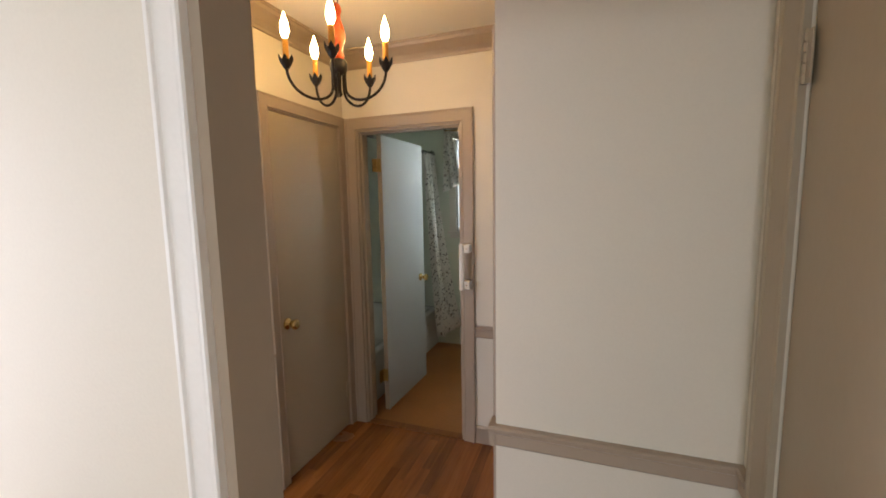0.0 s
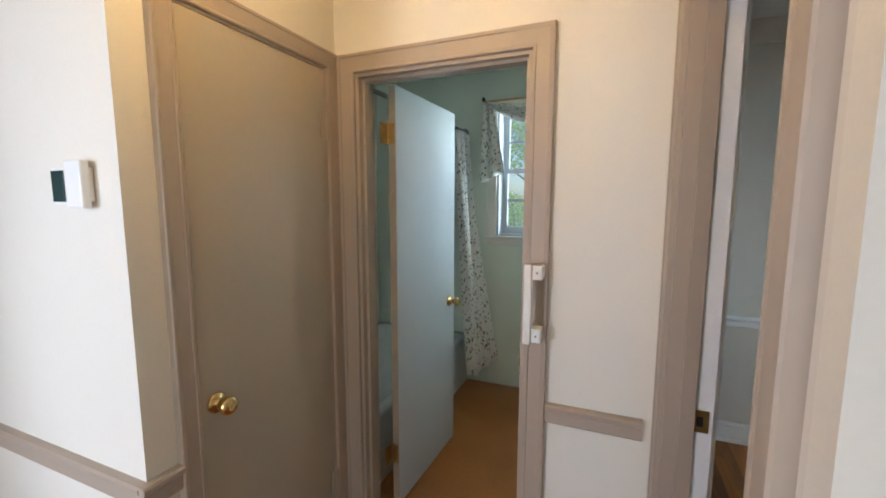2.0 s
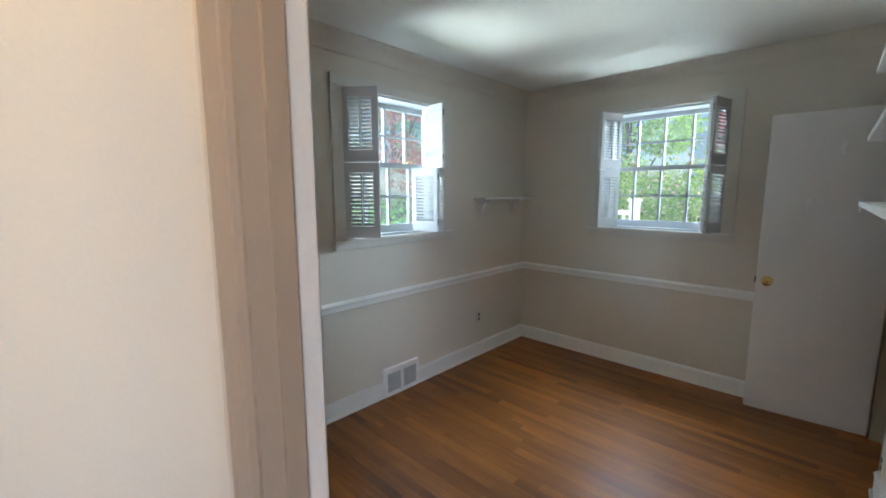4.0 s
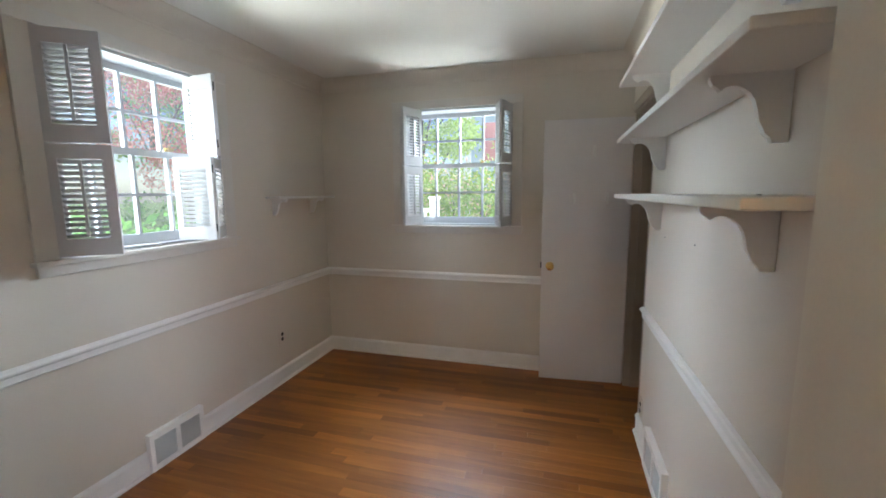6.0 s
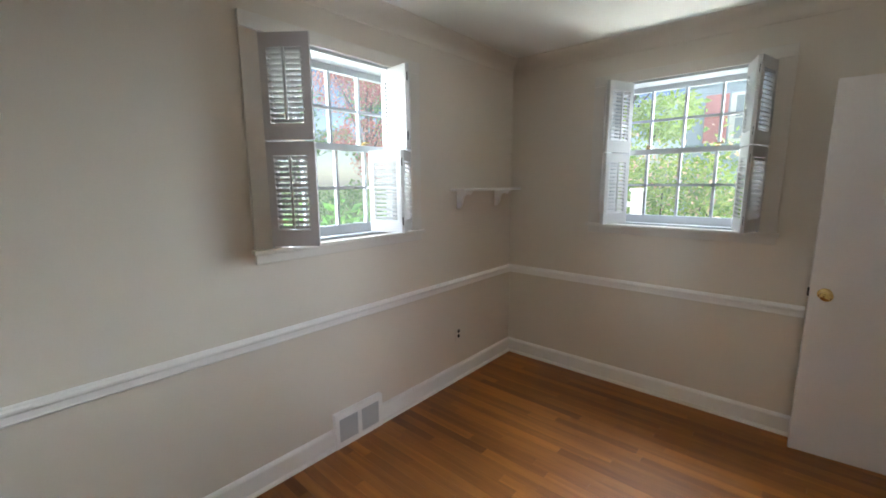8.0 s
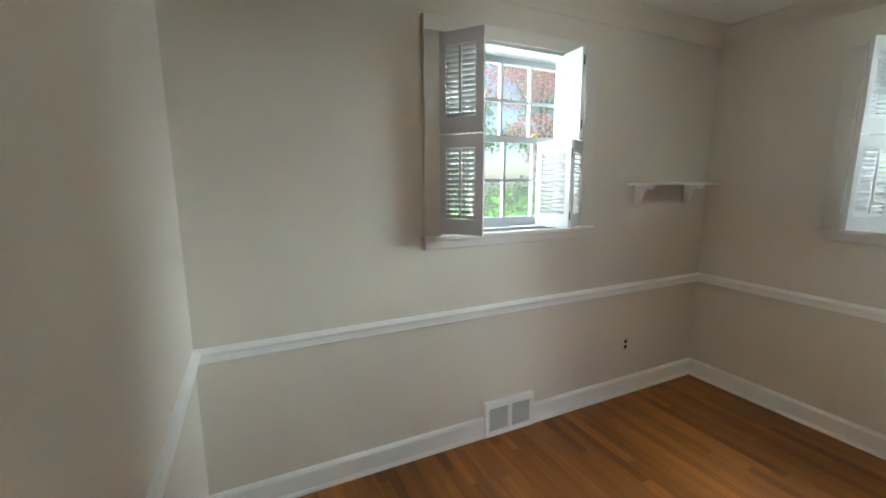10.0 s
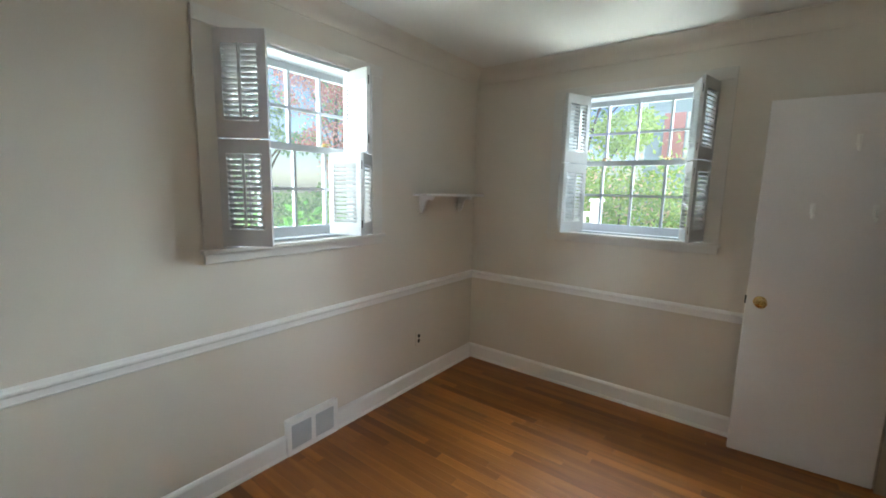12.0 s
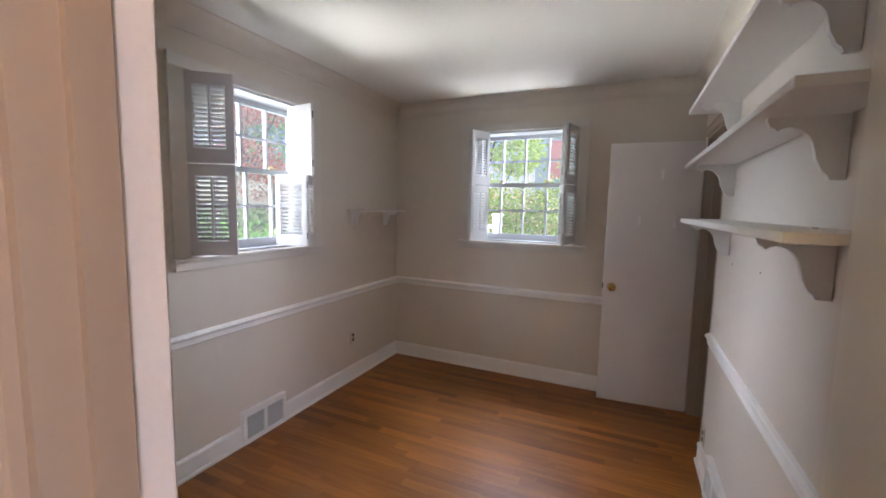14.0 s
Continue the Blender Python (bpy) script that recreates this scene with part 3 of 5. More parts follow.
# ---- thermostat, grab handle, outlets, registers ----
M_PLASTIC = surface("white_plastic", (0.80, 0.79, 0.76), 0.35, 0.02, 8, 120, 0.01)
M_SCREEN = surface("thermostat_screen", (0.025, 0.05, 0.05), 0.12, 0.1, 8, 80, 0.0)
th = thing("thermostat", pose(-1.326, TY, 1.538), "white wall thermostat with a dark square screen", "thermostat")
bbox_part("back_plate", (-0.058, -0.014, -0.036, 0.050, 0.0, 0.05), M_PLASTIC, th, r=0.004)
bbox_part("housing", (-0.010, -0.034, -0.052, 0.058, -0.0125, 0.066), M_PLASTIC, th, r=0.005)
bbox_part("screen_frame", (-0.070, -0.032, -0.043, -0.010, -0.012, 0.048), M_PLASTIC, th, r=0.004)
bbox_part("screen", (-0.066, -0.0345, -0.036, -0.013, -0.032, 0.041), M_SCREEN, th, "dark glass screen", r=0.0008)

gh = thing("grab_handle", pose(-0.318, BY - 0.02, 1.017), "white plastic grab handle screwed to the bathroom door casing", "handle")
for nm, z0, z1 in (("lower_mount", 0.0, 0.05), ("upper_mount", 0.222, 0.272)):
    bbox_part(nm, (-0.022, -0.062, z0, 0.028, -0.002, z1), M_PLASTIC, gh, r=0.006)
    bm = bmesh.new()
    for sx in (0.010,):
        lathe(bm, ((0.004, 0), (0.004, 0.0015)), 10, Matrix.Translation((sx, -0.0622, (z0 + z1) / 2)) @ pose(0, 0, 0, 90, 0, 0))
    part("screw", bm, M_BRASSD, gh)
bm = bmesh.new()
box(bm, -0.034, -0.072, -0.006, -0.006, -0.052, 0.278)
bevel_all(bm, 0.006, 2)
part("bar", bm, M_PLASTIC, gh)

def outlet(x, y, z, face):
    """Duplex outlet on a plate painted like the wall; face: wall looks to -y or +y."""
    o = thing("wall_outlet", pose(x, y, z, 0, 0, 0 if face < 0 else 180), "duplex wall outlet on a painted-over plate", "outlet")
    bbox_part("plate", (-0.035, -0.006, -0.057, 0.035, 0.0, 0.057), M_ROOM, o, r=0.003)
    for dz in (-0.02, 0.02):
        bm = bmesh.new()
        lathe(bm, ((0.0145, 0), (0.0145, 0.003), (0.012, 0.004)), 18, Matrix.Translation((0, -0.005, dz)) @ pose(0, 0, 0, 90, 0, 0))
        part("socket", bm, M_BLACK, o, "dark socket face")
outlet(2.765, N, 0.372, -1)
outlet(2.66, S, 0.20, 1)

M_GRILLE = surface("register_grey_paint", (0.52, 0.53, 0.53), 0.42, 0.04, 9, 90, 0.03)
def register(m, w=0.345, h=0.215, label="white wall register with two grey louvred grilles"):
    r = thing("wall_register", m, label, "register")
    bm = bmesh.new()
    box(bm, 0, -0.032, 0.0, w, 0.0, 0.028)
    box(bm, 0, -0.032, h - 0.036, w, 0.0, h)
    box(bm, 0, -0.032, 0.028, 0.024, 0.0, h - 0.036)
    box(bm, w - 0.024, -0.032, 0.028, w, 0.0, h - 0.036)
    box(bm, w / 2 - 0.012, -0.030, 0.028, w / 2 + 0.012, 0.0, h - 0.036)
    part("frame", bm, M_WHITE, r)
    bbox_part("backing", (0.02, -0.006, 0.02, w - 0.02, -0.002, h - 0.03), M_DARK, r)
    me = None
    for side in (0.024, w / 2 + 0.012):
        for k in range(16):
            if me is None:
                bm = bmesh.new()
                box(bm, 0, -0.006, -0.0008, w / 2 - 0.036, 0.006, 0.0008, pose(0, 0, 0, 38, 0, 0))
                me = mesh_of("louvre", bm, M_GRILLE)
            ob = new("louvre", me)
            ob.parent = r
            ob.matrix_local = Matrix.Translation((side, -0.018, 0.034 + k * (h - 0.07) / 15.5))
    return r
register(pose(1.618, N, 0.0))
register(pose(2.40, S, 0.0, 0, 0, 180), 0.40, 0.225)

# ---- shelves ----
def scroll_bracket(parent, m, s=1.0, t=0.02):
    """A sawn scroll bracket: local x out from the wall, z down from the shelf."""
    low = [(0.166, -0.010), (0.160, -0.022), (0.150, -0.028), (0.143, -0.036), (0.136, -0.030), (0.124, -0.026), (0.110, -0.027), (0.096, -0.033), (0.082, -0.045), (0.071, -0.062), (0.065, -0.084), (0.061, -0.106), (0.053, -0.122), (0.047, -0.136), (0.036, -0.146), (0.031, -0.158), (0.0, -0.158)]
    bm = bmesh.new()
    rows = [[bm.verts.new(m @ Vector((x * s, y, z * s))) for x, z, y in ((x, 0, -t / 2), (x, 0, t / 2), (x, z, t / 2), (x, z, -t / 2))] for x, z in low]
    for r0, r1 in zip(rows, rows[1:]):
        for k in range(4):
            bm.faces.new((r0[k], r0[(k + 1) % 4], r1[(k + 1) % 4], r1[k]))
    bm.faces.new(rows[0][::-1]), bm.faces.new(rows[-1])
    return part("bracket", bm, M_WHITE, parent, "scroll-sawn bracket")

for x0, x1, zt, holes in ((0.935, 2.688, 1.487, True), (0.96, 2.688, 1.795, False), (0.945, 2.688, 2.104, False)):
    sh = thing("wall_shelf", pose(0, S, zt), "long white painted wall shelf on scroll-sawn brackets", "shelf", "shelves on the study wall")
    bm = bmesh.new()
    box(bm, x0, 0.004, -0.024, x1, 0.206, 0.0)
    bevel_all(bm, 0.003, 2)
    part("board", bm, M_WHITE, sh)
    for bx in (1.27, 2.45):
        scroll_bracket(sh, Matrix.Translation((bx, 0.002, -0.024)) @ pose(0, 0, 0, 0, 0, 90), 1.02)
    if holes:
        for hx in (1.02, 1.26):
            bm = bmesh.new()
            lathe(bm, ((0.006, 0), (0.005, 0.002)), 10, Matrix.Translation((hx, 0.05, 0.0)))
            part("screw_hole", bm, M_BLACK, sh)
cs = thing("corner_shelf", pose(0, N, 1.488), "short white wall shelf in the corner on two brackets", "shelf")
bm = bmesh.new()
box(bm, 2.68, -0.13, -0.018, E - 0.05, -0.002, 0.0)
bevel_all(bm, 0.003, 2)
part("board", bm, M_WHITE, cs)
for bx in (2.76, 3.25):
    scroll_bracket(cs, Matrix.Translation((bx, -0.002, -0.018)) @ pose(0, 0, 0, 0, 0, -90), 0.80, 0.018)
for hx, hz in ((1.88, 1.29), (2.35, 1.27)):
    bm = bmesh.new()
    lathe(bm, ((0.005, 0), (0.004, 0.002)), 10, Matrix.Translation((hx, S, hz)) @ pose(0, 0, 0, -90, 0, 0))
    tagged(part("nail_hole", bm, M_DARK), "small dark nail hole in the painted wall", "nail hole")

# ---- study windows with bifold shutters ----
# white shutters, greyed in the colour for backlight and against clipping near the lamps
M_SHUT = surface("shutter_dimmed_white", (0.58, 0.57, 0.56), 0.4, 0.03, 3, 110, 0.04)
# sash white darkened in its colour, so lamp-lit bars look backlit
M_SASH = surface("window_sash_dimmed_white", (0.50, 0.52, 0.54), 0.4, 0.03, 3, 110, 0.04)

def window(name, m, w, z0, z1, cols, label, meet, casing_w=0.085, depth=0.22, shutters=True, lining=None):
    """Double-hung window. Local x along the opening from 0 to w, y outwards from the inner wall face, z up from the floor."""
    e = thing(name, m, label, "window", kind="structure")
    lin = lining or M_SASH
    bm = bmesh.new()
    t = 0.016
    box(bm, 0, -0.002, z0, t, depth, z1)
    box(bm, w - t, -0.002, z0, w, depth, z1)
    box(bm, t, -0.002, z1 - t, w - t, depth, z1)
    box(bm, t, 0.03, z0, w - t, depth + 0.03, z0 + 0.012)
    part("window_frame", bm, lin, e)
    c = casing_w
    for nm, a in (("side_casing", (-c, -0.020, z0, 0.0, 0.0, z1)), ("side_casing", (w, -0.020, z0, w + c, 0.0, z1)), ("head_casing", (-c, -0.022, z1, w + c, 0.0, z1 + c * 0.8))):
        bbox_part(nm, a, M_CASE, e, r=0.003)
    bm = bmesh.new()
    box(bm, -c - 0.014, -0.042, z0 - 0.022, w + c + 0.014, 0.0, z0)
    box(bm, 0.0, 0.0, z0 - 0.010, w, 0.03, z0)
    bevel_all(bm, 0.003, 2)
    part("window_sill", bm, M_CASE, e)
    bbox_part("apron", (-c, -0.018, z0 - 0.070, w + c, 0.0, z0 - 0.022), M_CASE, e, r=0.003)
    for nm, y0, za, zb in (("upper_sash", 0.148, meet - 0.012, z1 - t), ("lower_sash", 0.108, z0 + 0.012, meet + 0.02)):
        st, tr = 0.042, 0.036
        bm = bmesh.new()
        x0, x1 = t + 0.001, w - t - 0.001
        box(bm, x0, y0, za, x0 + st, y0 + 0.034, zb)
        box(bm, x1 - st, y0, za, x1, y0 + 0.034, zb)
        box(bm, x0 + st, y0, za, x1 - st, y0 + 0.034, za + (0.034 if nm == "upper_sash" else 0.055))
        box(bm, x0 + st, y0, zb - tr, x1 - st, y0 + 0.034, zb)
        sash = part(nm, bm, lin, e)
        ga, gb = za + (0.034 if nm == "upper_sash" else 0.055), zb - tr
        gx0, gx1 = x0 + st, x1 - st
        bm = bmesh.new()
        for k in range(1, cols):
            x = gx0 + (gx1 - gx0) * k / cols
            box(bm, x - 0.008, y0 + 0.004, ga, x + 0.008, y0 + 0.03, gb)
        part("vertical_muntins", bm, lin, sash)
        bm = bmesh.new()
        zm = (ga + gb) / 2
        box(bm, gx0, y0 + 0.006, zm - 0.008, gx1, y0 + 0.028, zm + 0.008)
        part("horizontal_muntin", bm, lin, sash)
        for k in range(cols):
            for a, b in ((ga, zm), (zm, gb)):
                xa, xb = gx0 + (gx1 - gx0) * k / cols, gx0 + (gx1 - gx0) * (k + 1) / cols
                bm = bmesh.new()
                vs = [bm.verts.new(p) for p in ((xa, y0 + 0.018, a), (xb, y0 + 0.018, a), (xb, y0 + 0.018, b), (xa, y0 + 0.018, b))]
                bm.faces.new(vs)
                pane = part("pane", bm, M_GLASS, sash)
                pane.visible_shadow = False
    for lx in (0.28, 0.72):
        bm = bmesh.new()
        lathe(bm, ((0.016, 0), (0.016, 0.008), (0.009, 0.012), (0.008, 0.020)), 12, Matrix.Translation((w * lx, 0.125, meet + 0.02)))
        box(bm, w * lx - 0.004, 0.10, meet + 0.034, w * lx + 0.034, 0.125, meet + 0.041)
        part("sash_lock", bm, M_BRASSD, e, "small metal sash lock")
    return e

PW = 0.231
_slat = {}
def shutter_panel(parent, m, h, tilt=-42):
    """A louvred panel: local x across, y thickness, z up; the frame is the part, slats and rod are its pieces."""
    t, st, tr, br = 0.010, 0.034, 0.062, 0.075
    bm = bmesh.new()
    box(bm, 0, -t, 0, st, t, h)
    box(bm, PW - st, -t, 0, PW, t, h)
    box(bm, st, -t, 0, PW - st, t, br)
    box(bm, st, -t, h - tr, PW - st, t, h)
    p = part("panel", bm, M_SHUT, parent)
    p.matrix_local = m
    n = 14
    key = (round(h, 3), tilt)
    if key not in _slat:
        bm = bmesh.new()
        lathe_pts = ((-0.0155, 0.0), (-0.008, 0.002), (0.008, 0.002), (0.0155, 0.0), (0.008, -0.002), (-0.008, -0.002))
        q = pose(0, 0, 0, tilt, 0, 0)
        a = [bm.verts.new(q @ Vector((0, y, z))) for y, z in lathe_pts]
        b = [bm.verts.new(q @ Vector((PW - 2 * st, y, z))) for y, z in lathe_pts]
        for i in range(6):
            bm.faces.new((a[i], a[(i + 1) % 6], b[(i + 1) % 6], b[i]))
        bm.faces.new(a[::-1]), bm.faces.new(b)
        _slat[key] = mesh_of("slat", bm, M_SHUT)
    gap = (h - tr - br) / n
    for k in range(n):
        s = new("slat", _slat[key])
        s.parent = p
        s.matrix_local = Matrix.Translation((st, 0, br + gap * (k + 0.5)))
    bm = bmesh.new()
    box(bm, PW / 2 - 0.005, -0.022, br + 0.012, PW / 2 + 0.005, -0.013, h - tr - 0.005)
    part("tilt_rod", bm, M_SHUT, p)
    return p

def bifold(place_a, place_b, place_c, z0, z1, label, group, tilt=-28):
    """Two panels hinged at b: from the window's side a to b, and from b to c (plan points)."""
    a, b, c = Vector(place_a), Vector(place_b), Vector(place_c)
    e = thing("bifold_shutter", pose(a.x, a.y, z0), label, "shutter", group)
    h = z1 - z0
    d1, d2 = b - a, c - b
    g1, g2 = math.degrees(math.atan2(d1.y, d1.x)), math.degrees(math.atan2(d2.y, d2.x))
    shutter_panel(e, pose(0, 0, 0, 0, 0, g1) @ Matrix.Translation((0.007, 0, 0)), h, tilt)
    shutter_panel(e, pose(b.x - a.x, b.y - a.y, 0, 0, 0, g2), h, -tilt)
    for hz in (0.07, h - 0.07):
        for q in (Vector((0, 0, 0)), Vector((b.x - a.x, b.y - a.y, 0))):
            bm = bmesh.new()
            tube(bm, [q + Vector((0, 0, hz - 0.024)), q + Vector((0, 0, hz + 0.024))], 0.0075, 8)
            part("hinge", bm, M_BLACK, e, "black metal hinge")
    return e

window("window_1", pose(1.335, N, 0), 0.94, WIN["z0"], WIN["z1"], 4, "white double-hung window with eight panes in each sash", 1.735)
window("window_2", pose(E, 3.515, 0, 0, 0, -90), 0.95, WIN["z0"], WIN["z1"], 4, "white double-hung window with eight panes in each sash", 1.735)
LO, HI = (1.237, 1.724), (1.731, 2.196)
SL = "white louvred bifold shutter folded open beside the window"
for z0, z1, f, c2 in ((*LO, (1.477, 4.112), (1.375, 4.320)), (*HI, (1.475, 4.110), (1.372, 4.318))):
    bifold((1.335, 4.292), f, c2, z0, z1, SL, "shutters of the north window", -30 if z0 < 1.5 else -20)
bifold((2.270, 4.292), (2.079, 4.160), (2.022, 4.384), *LO, SL, "shutters of the north window", -40)
bifold((2.270, 4.292), (2.104, 4.130), (2.122, 4.360), *HI, SL, "shutters of the north window", -40)
for z0, z1 in (LO, HI):
    bifold((3.492, 3.510), (3.278, 3.425), (3.492, 3.337), z0, z1, SL, "shutters of the east window", -40)
    bifold((3.492, 2.568), (3.268, 2.625), (3.488, 2.690), z0, z1, SL, "shutters of the east window", -40)

# ---- bathroom ----
window("window_3", pose(-0.93, BN, 0), 0.74, 1.235, 2.24, 3, "white double-hung bathroom window with a fabric valance", 1.745, 0.075, 0.2, False)

def fabric(name, base, c1, c2):
    """White cloth printed with small sprigs."""
    m, nt, bsdf = tree_of(name)
    uv = nt.nodes.new("ShaderNodeUVMap")
    mp = nt.nodes.new("ShaderNodeMapping")
    nt.links.new(uv.outputs[0], mp.inputs[0])
    v = node(nt, "ShaderNodeTexVoronoi", Scale=34.0, Randomness=1.0)
    nz = node(nt, "ShaderNodeTexNoise", Scale=40.0, Detail=3.0)
    nt.links.new(mp.outputs[0], nz.inputs["Vector"])
    vm = nt.nodes.new("ShaderNodeVectorMath")
    vm.operation = "MULTIPLY_ADD"
    vm.inputs[1].default_value = (0.045, 0.045, 0)
    nt.links.new(nz.outputs[1], vm.inputs[0])
    nt.links.new(mp.outputs[0], vm.inputs[2])
    nt.links.new(vm.outputs[0], v.inputs["Vector"])
    r = ramp(nt, (1, 1, 1), (0, 0, 0), 0.25, 0.33)
    nt.links.new(v.outputs["Distance"], r.inputs[0])
    pick = ramp(nt, c1, c2, 0.45, 0.55)
    sep = nt.nodes.new("ShaderNodeSeparateColor")
    nt.links.new(v.outputs["Color"], sep.inputs[0])
    nt.links.new(sep.outputs[0], pick.inputs[0])
    mm = nt.nodes.new("ShaderNodeMix")
    mm.data_type = "RGBA"
    nt.links.new(r.outputs[0], mm.inputs[0])
    mm.inputs[6].default_value = (*base, 1)
    nt.links.new(pick.outputs[0], mm.inputs[7])
    nt.links.new(mm.outputs[2], bsdf.inputs["Base Color"])
    bsdf.inputs["Roughness"].default_value = 0.85
    bsdf.inputs["Sheen Weight"].default_value = 0.2
    return m

M_PRINT = fabric("sprig_print_cloth", (0.82, 0.80, 0.75), (0.09, 0.075, 0.07), (0.22, 0.16, 0.11))

def cloth(name, parent, fn, nu, nv, su, sv, material, label=""):
    """A cloth sheet from fn(u, v), with metres as its texture coordinates."""
    bm = bmesh.new()
    uvl = bm.loops.layers.uv.new("UVMap")
    g = [[bm.verts.new(fn(i / nu, j / nv)) for i in range(nu + 1)] for j in range(nv + 1)]
    for j in range(nv):
        for i in range(nu):
            f = bm.faces.new((g[j][i], g[j][i + 1], g[j + 1][i + 1], g[j + 1][i]))
            for lp, (a, b) in zip(f.loops, ((i, j), (i + 1, j), (i + 1, j + 1), (i, j + 1))):
                lp[uvl].uv = (a / nu * su, b / nv * sv)
    ob = part(name, bm, material, parent, label, smooth=True)
    sol = ob.modifiers.new("thickness", "SOLIDIFY")
    sol.thickness = 0.002
    return ob

sc = thing("shower_curtain", pose(-1.2, 4.2, 0.0), "white shower curtain printed with small dark sprigs, drawn aside", "curtain")
def _curtain(u, v):
    z = 2.03 - v * 1.86
    y = 0.02 + u * 0.29 - 0.02 * v
    amp = 0.030 + 0.016 * v
    x = 0.0 + amp * math.sin(u * 2 * math.pi * 4.4 + 0.4) + 0.02 * math.sin(v * 3 + u * 5) + (0.03 + 0.135 * v * v) * (0.55 + 0.45 * u) + 0.09 * v
    return (x, y + 0.012 * math.sin(u * 21 + v * 2), z + 0.018 * math.sin(u * 27) * v + 0.05 * u * v)
cloth("drape", sc, _curtain, 90, 30, 1.5, 1.86, M_PRINT)
M_CHROME = surface("dull_chrome", (0.45, 0.45, 0.44), 0.25, 0.05, 20, 150, 0.02, metal=1.0)
rod = thing("curtain_rod", pose(-1.2, 4.2, 2.05), "metal shower curtain rod fixed to the bathroom wall", "rod")
bm = bmesh.new()
tube(bm, [(0.0, -1.26, 0), (0, 0.31, 0)], 0.0125, 14)
part("rod_tube", bm, M_CHROME, rod, smooth=True)
for yy, rx in ((0.318, 90), (-1.268, -90)):
    bm = bmesh.new()
    lathe(bm, ((0.034, 0), (0.034, 0.006), (0.02, 0.014), (0.016, 0.03)), 20, Matrix.Translation((0, yy, 0)) @ pose(0, 0, 0, rx, 0, 0))
    part("flange", bm, M_CHROME, rod, smooth=True)
for k in range(9):
    bm = bmesh.new()
    y = 0.03 + k * 0.032
    tube(bm, [(0.02 * math.cos(a), y, 0.02 * math.sin(a) - 0.004) for a in [i * math.pi / 6 for i in range(13)]], 0.0022, 6)
    part("ring", bm, M_CHROME, rod)

tub = thing("bathtub", pose(BW, BY1, 0), "white enamel built-in bathtub along the wall", "bathtub")
bm = bmesh.new()
tl = BN - BY1
tw = -1.165 - BW
box(bm, tw - 0.04, 0, 0, tw, tl, 0.40)
part("apron", bm, M_BATHW, tub)
bm = bmesh.new()
outer = [(0, 0), (tw + 0.01, 0), (tw + 0.01, tl), (0, tl)]
def _rr(x0, y0, x1, y1, r, n=6):
    pts = []
    for cx, cy, a0 in ((x1 - r, y0 + r, -90), (x1 - r, y1 - r, 0), (x0 + r, y1 - r, 90), (x0 + r, y0 + r, 180)):
        for i in range(n + 1):
            a = radians(a0 + 90 * i / n)
            pts.append((cx + r * math.cos(a), cy + r * math.sin(a)))
    return pts
loops = []
for (x0, y0, x1, y1, r), z in (((0, 0, tw + 0.01, tl, 0.01), 0.38), ((0, 0, tw + 0.01, tl, 0.01), 0.405), ((0.06, 0.07, tw - 0.06, tl - 0.07, 0.10), 0.405), ((0.08, 0.09, tw - 0.08, tl - 0.09, 0.12), 0.37), ((0.14, 0.20, tw - 0.14, tl - 0.20, 0.14), 0.08), ((0.20, 0.28, tw - 0.20, tl - 0.28, 0.10), 0.06)):
    loops.append([bm.verts.new((x, y, z)) for x, y in _rr(x0, y0, x1, y1, r)])
for a, b in zip(loops, loops[1:]):
    for i in range(len(a)):
        bm.faces.new((a[i], a[(i + 1) % len(a)], b[(i + 1) % len(b)], b[i]))
bm.faces.new(loops[-1])
part("basin", bm, M_BATHW, tub, smooth=True)

# valance over the bathroom window
va = thing("window_valance", pose(-0.98, BN - 0.05, 2.26), "white sprig-printed swag valance with a hanging tail", "valance")
def _tail(u, v):
    x = -0.06 + u * (0.085 + 0.11 * v) - 0.01 * v
    z = 0.0 - v * (0.62 - 0.10 * u)
    return (x, -0.012 - 0.028 * math.sin(u * 13 + 0.6 * v) * (0.4 + v * 0.8), z)
cloth("tail", va, _tail, 40, 20, 0.35, 0.62, M_PRINT)
def _tail2(u, v):
    x = 0.82 - u * (0.085 + 0.11 * v)
    return (x, -0.012 - 0.028 * math.sin(u * 13 + 0.6 * v) * (0.4 + v * 0.8), -v * (0.62 - 0.10 * u))
cloth("tail", va, _tail2, 40, 20, 0.35, 0.62, M_PRINT)
def _swag(u, v):
    x = -0.02 + u * 0.80
    sag = math.sin(math.pi * u)
    return (x, -0.02 - 0.022 * math.sin(v * 9 + 1.0) - 0.025 * sag * v, -0.005 - 0.04 * sag - v * (0.025 + 0.125 * sag))
cloth("swag", va, _swag, 40, 16, 0.9, 0.3, M_PRINT)
bm = bmesh.new()
tube(bm, [(-0.05, 0.0, 0.006), (0.83, 0.0, 0.006)], 0.008, 10)
part("valance_rod", bm, M_BRASSD, va)
for fx in (-0.055, 0.835):
    bm = bmesh.new()
    lathe(bm, ((0.004, 0), (0.012, 0.01), (0.013, 0.02), (0.006, 0.032), (0.002, 0.036)), 12, Matrix.Translation((fx, 0, 0.008)))
    part("finial", bm, M_BLACK, va)

